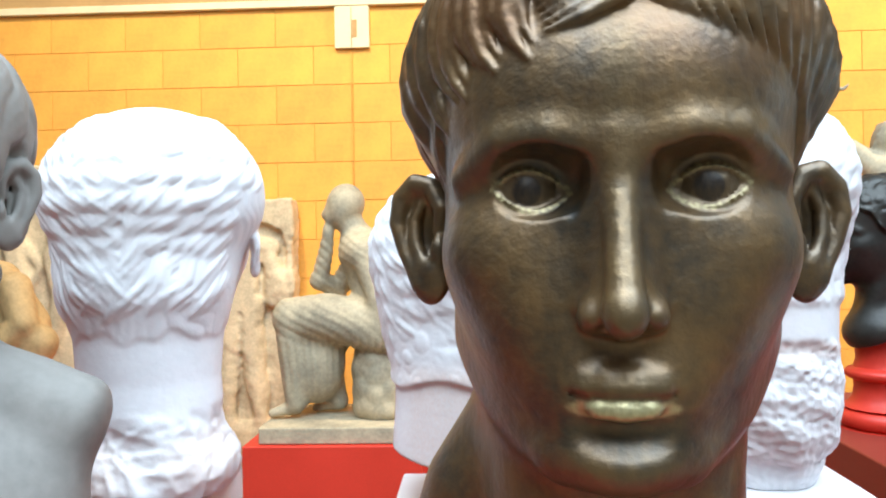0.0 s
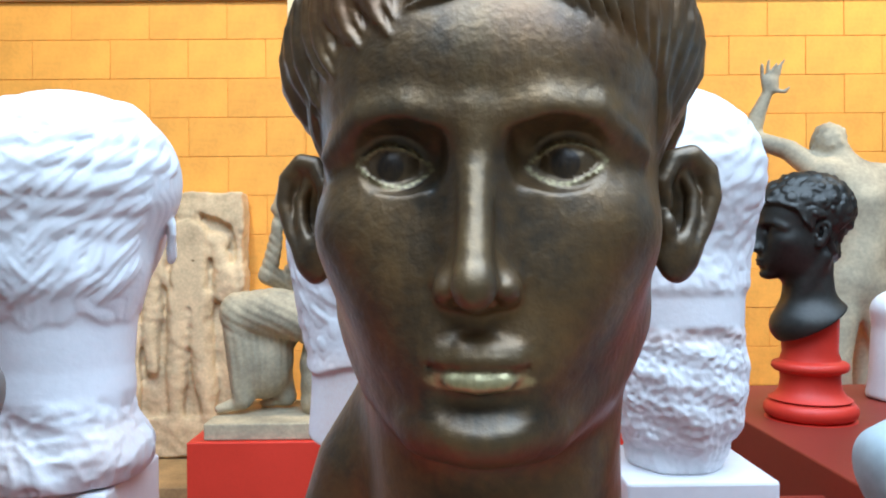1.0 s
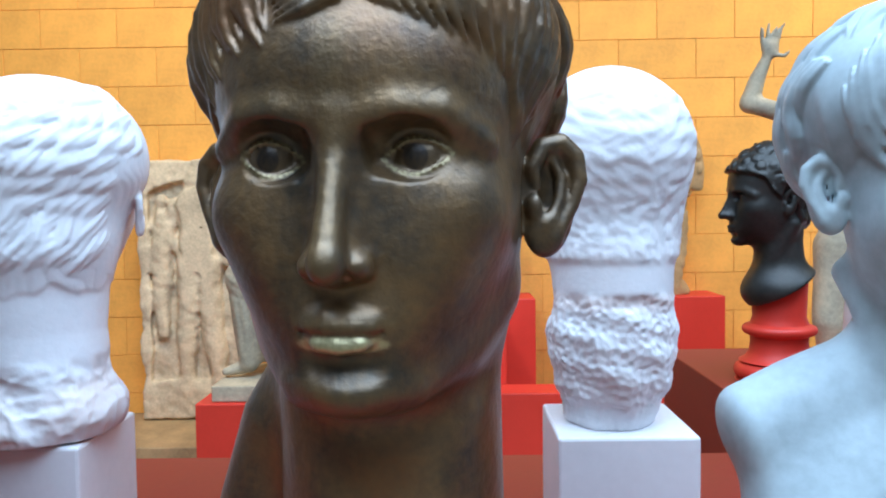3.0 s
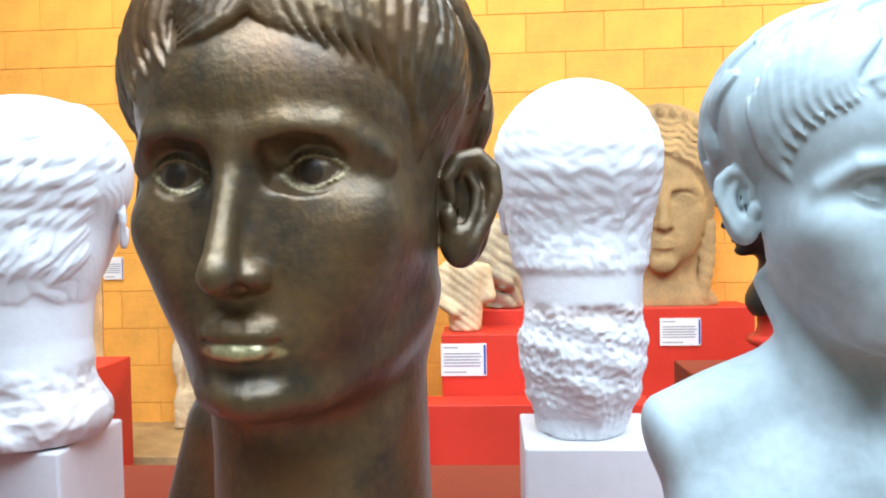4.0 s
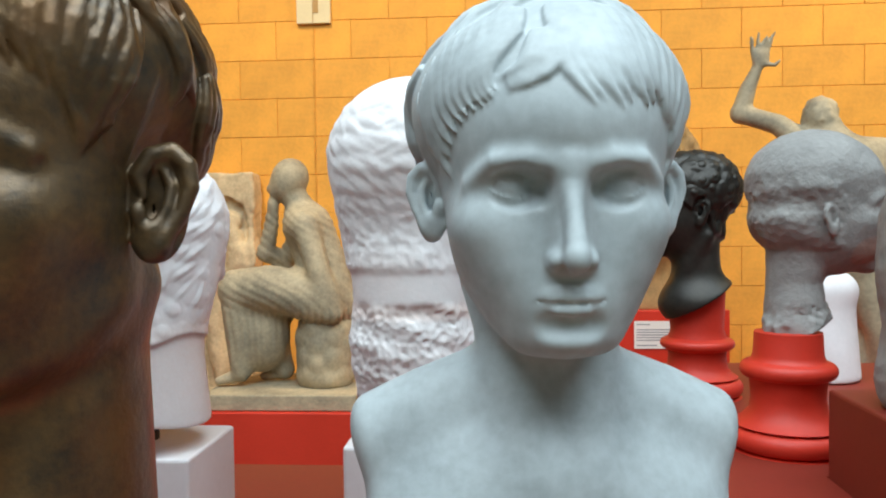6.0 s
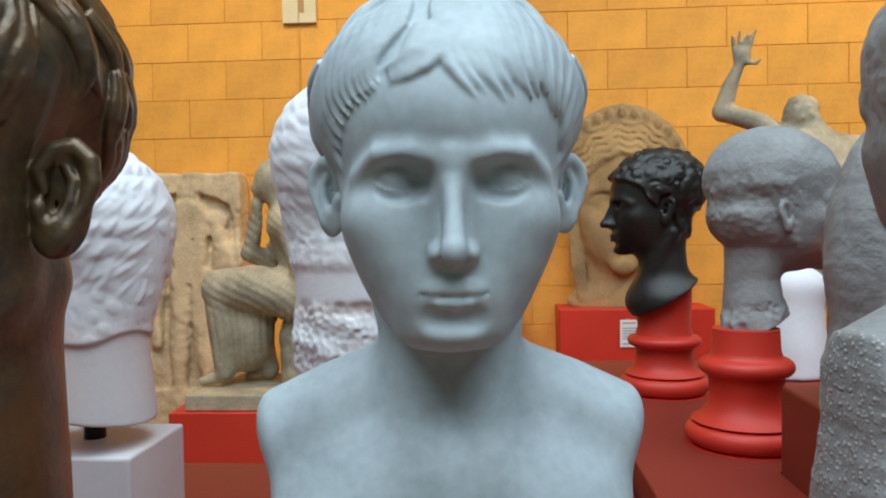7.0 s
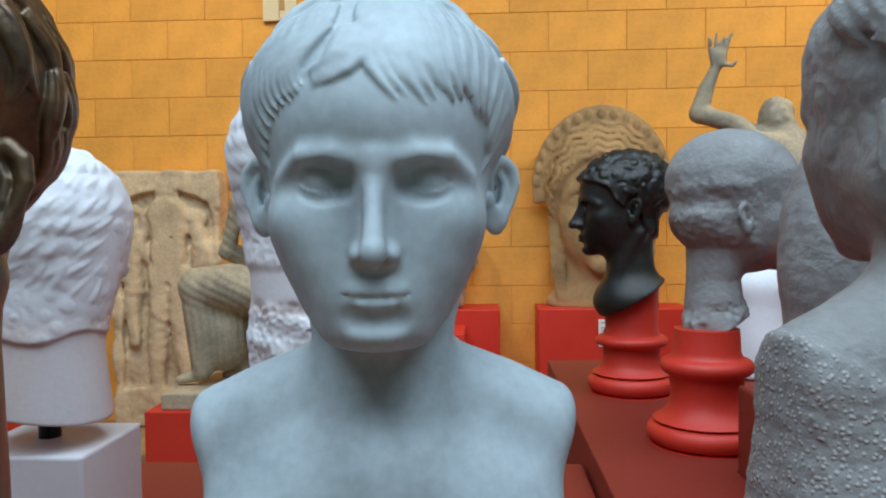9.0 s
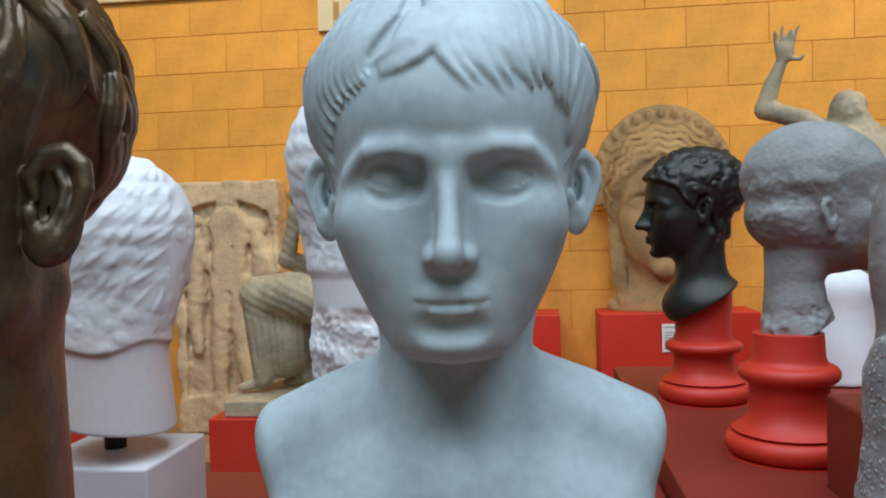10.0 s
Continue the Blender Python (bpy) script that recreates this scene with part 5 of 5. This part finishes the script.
def colossal(P):
    """Mask-like colossal head with a diadem."""
    c = Clay(P)
    c.ell((0, 2.5, 3.0), (8.0, 8.5, 9.0), 0.1, far=True)
    c.ell((0, -1.8, -1.6), (6.2, 6.2, 9.0), 1.6, far=True)
    features(c, dict(nose=-4.3, mouth=-6.3, chin=-10.6, wide=0.95))
    neck(c, 5.4, -18)
    c.ell((0, 2.0, -15), (8.6, 6.5, 3.6), 2.0)
    # parted wavy hair
    z = hairline(P, [(0, 6.6), (20, 5.2), (40, 3.2), (60, 0.5), (80, -3), (110, -8), (180, -9)])
    m = ramp01(P[:, 2] - z, -0.2, 0.4)
    c.push(m * (0.9 + 1.1 * (groove(np.hypot(P[:, 0], P[:, 2] - 2) * 2.8 + 0.9 * np.sin(np.arctan2(P[:, 0], P[:, 2]) * 16)) - 0.5)))
    # diadem
    a = np.linspace(-1.75, 1.75, 15)
    c.chain([(9.2 * math.sin(t), -2.6 + 2.2 * abs(t), 2.4 + 8.6 * math.cos(t)) for t in a], 0.45, 0.2)
    c.chain([(9.9 * math.sin(t), -2.0 + 2.2 * abs(t), 2.4 + 10.0 * math.cos(t)) for t in a], 0.8, 0.8)
    c.chain([(10.3 * math.sin(t), -1.6 + 2.2 * abs(t), 2.4 + 11.2 * math.cos(t)) for t in a], 0.55, 0.5)
    for t in np.linspace(-1.5, 1.5, 17):
        p = (10.1 * math.sin(t), -2.9 + 2.2 * abs(t), 2.4 + 10.4 * math.cos(t))
        c.ell(p, (0.55, 0.8, 0.9), 0.15)
    for s in (1, -1):  # ringlets beside the neck
        c.chain([(7.0 * s, -0.5, -4), (6.8 * s, -1.2, -9), (6.0 * s, -1.8, -14)], [1.2, 1.1, 0.9], 0.5)
    c.push(ramp01(-P[:, 2], 3.5, 5) * ramp01(np.abs(P[:, 0]), 5.2, 5.8) * 0.3 * (groove(P[:, 2] * 1.7 + P[:, 0]) - 0.5))
    c.cut((0, 0, -1), 15.5, 0.4)
    return c


statue("colossal_bust", colossal, (-13, -13, -17), (13, 12, 15.5), 0.32, pose(1.235, 4.68, 1.604, 0, 0, -6) @ Matrix.Diagonal((0.94, 0.38, 1, 1)), 0.0408, STONE_TAN,
       "colossal tan plaster head of a woman wearing a diadem", "statue")


def torso_bits(P, seed):
    c = Clay(P)
    c.chain([(0, 0, 4), (0, 0, 22), (1, 0, 34)], [9, 11, 12], 3, far=True)
    c.chain([(-10, -2, 34), (-13, -4, 18), (-6, -9, 12)], [5, 4.5, 3.5], 3)
    c.chain([(10, 0, 34), (13, -1, 20)], [5, 4.5], 3)
    c.push(fold(P, (0.6, 0.2, 0.8), 0.7, 1.8, seed))
    c.cut((0.1, 0, 1), 39, 1.0)
    c.cut((0, 0, -1), 0, 0.3)
    return c


statue("torso_fragment", lambda P: torso_bits(P, 3), (-20, -15, -2), (20, 15, 44), 0.9, pose(0.07, 4.3, 0.892), 0.0098, STONE_PALE,
       "broken pale tan torso wrapped in folded drapery", "statue")
statue("torso_fragment", lambda P: torso_bits(P, 7), (-20, -15, -2), (20, 15, 44), 0.9, pose(0.285, 4.69, 0.977, 0, 0, 40), 0.0135, STONE_GREY,
       "larger headless draped torso standing against the wall", "statue")


def dancer(P):
    """Nude figure with one arm flung up; origin at the base."""
    c = Clay(P)
    c.ell((-6, 8, 132), (7.6, 8.8, 9.5), 0.1, far=True)
    c.push(2.4 * (0.5 - chips(P, 3.8, 6)) * ramp01(P[:, 2], 127, 130))
    c.chain([(-2, 4, 124), (4, 2, 114)], [6, 7], 3)
    c.chain([(-10, 1, 116), (20, 4, 114)], [8.5, 8.5], 4, far=True)
    c.chain([(4, 2, 104), (3, 0, 88), (0, 0, 72)], [15, 12, 12], 5, far=True)
    c.chain([(-12, 2, 118), (-22, 12, 130), (-36, 20, 136)], [5.6, 4.8, 4.0], 3)
    c.chain([(-36, 20, 136), (-33.5, 18, 147), (-30, 16, 156)], [4.0, 3.4, 2.6], 2)
    c.ell((-29, 15, 160), (4.2, 2.4, 4.6), 1.2)
    for i in range(4):
        x = -32.5 + 2.2 * i
        c.chain([(x, 15, 162), (x + 0.6 * (i - 1), 14, 167 + (i % 2)), (x + 1.2 * (i - 1), 12.5, 169 + 2 * (i % 2))], [1.1, 0.9, 0.7], 0.4)
    c.chain([(-27, 14, 157), (-23.5, 12, 156), (-22, 11, 158)], [1.3, 1.1, 0.8], 0.5)
    c.chain([(20, 4, 112), (40, -4, 116), (58, -14, 112)], [6.2, 5.2, 4], 3)
    c.chain([(-5, 0, 70), (-10, -4, 38), (-4, 2, 2)], [9.5, 7, 4.5], 4, far=True)
    c.chain([(6, 0, 70), (16, -2, 40), (22, 4, 2)], [9.5, 7, 4.5], 4, far=True)
    c.chain([(12, 8, 0), (12, 8, 60)], [8, 6], 3)
    c.push(0.3 * wobble(P, 0.2, 4))
    c.cut((0, 0, -1), 0, 0.3)
    return c


statue("nude_statue", dancer, (-46, -24, -2), (66, 30, 176), 1.2, pose(1.86, 3.36, 0.622), 0.0099, STONE_GREY,
       "grey-tan plaster nude figure flinging one arm upwards", "statue")

# ---- wall details ----
bracket = tagged(part("wall_bracket", box_bm((-0.845, WALL_Y - 0.03, 2.766), (-0.63, WALL_Y + 0.004, 3.028), 0.003), CREAM), "cream painted flat bracket below the wall rail", "bracket")
part("seam", box_bm((-0.742, WALL_Y - 0.0325, 2.77), (-0.737, WALL_Y - 0.0302, 3.02), 0), UPPER, bracket)
part("stain_plate", box_bm((-0.735, WALL_Y - 0.0335, 2.83), (-0.705, WALL_Y - 0.0302, 2.94), 0.001), UPPER, bracket, "small brownish plate")
tagged(part("cable", box_bm((-0.7425, WALL_Y - 0.008, 0.24), (-0.7375, WALL_Y - 0.001, 2.765), 0.001), MORTAR), "thin painted cable running down the block wall", "cable")

# ---- blocks of the wall, one by one ----


def wall_blocks():
    w, h, gap = 0.482, 0.243, 0.0028
    mesh = {}
    rng = random.Random(11)

    def brick_mesh(width):
        key = round(width, 3)
        if key not in mesh:
            bm = box_bm((0, 0, 0), (width, 0.02, h - gap), 0.002, 1)
            me = bpy.data.meshes.new("brick")
            bm.to_mesh(me)
            bm.free()
            me.materials.append(WALL)
            mesh[key] = me
        return mesh[key]
    for row in range(12):
        top = 3.03 - h * row
        x = -1.225 + (0 if row % 2 == 0 else -0.243) - w * 7
        while x < 4.6:
            ob = new("brick", brick_mesh(w - gap))
            ob.parent = wall_north
            ob.location = (x, WALL_Y + rng.uniform(-0.0015, 0.0015), top - h + gap)
            x += w


wall_blocks()
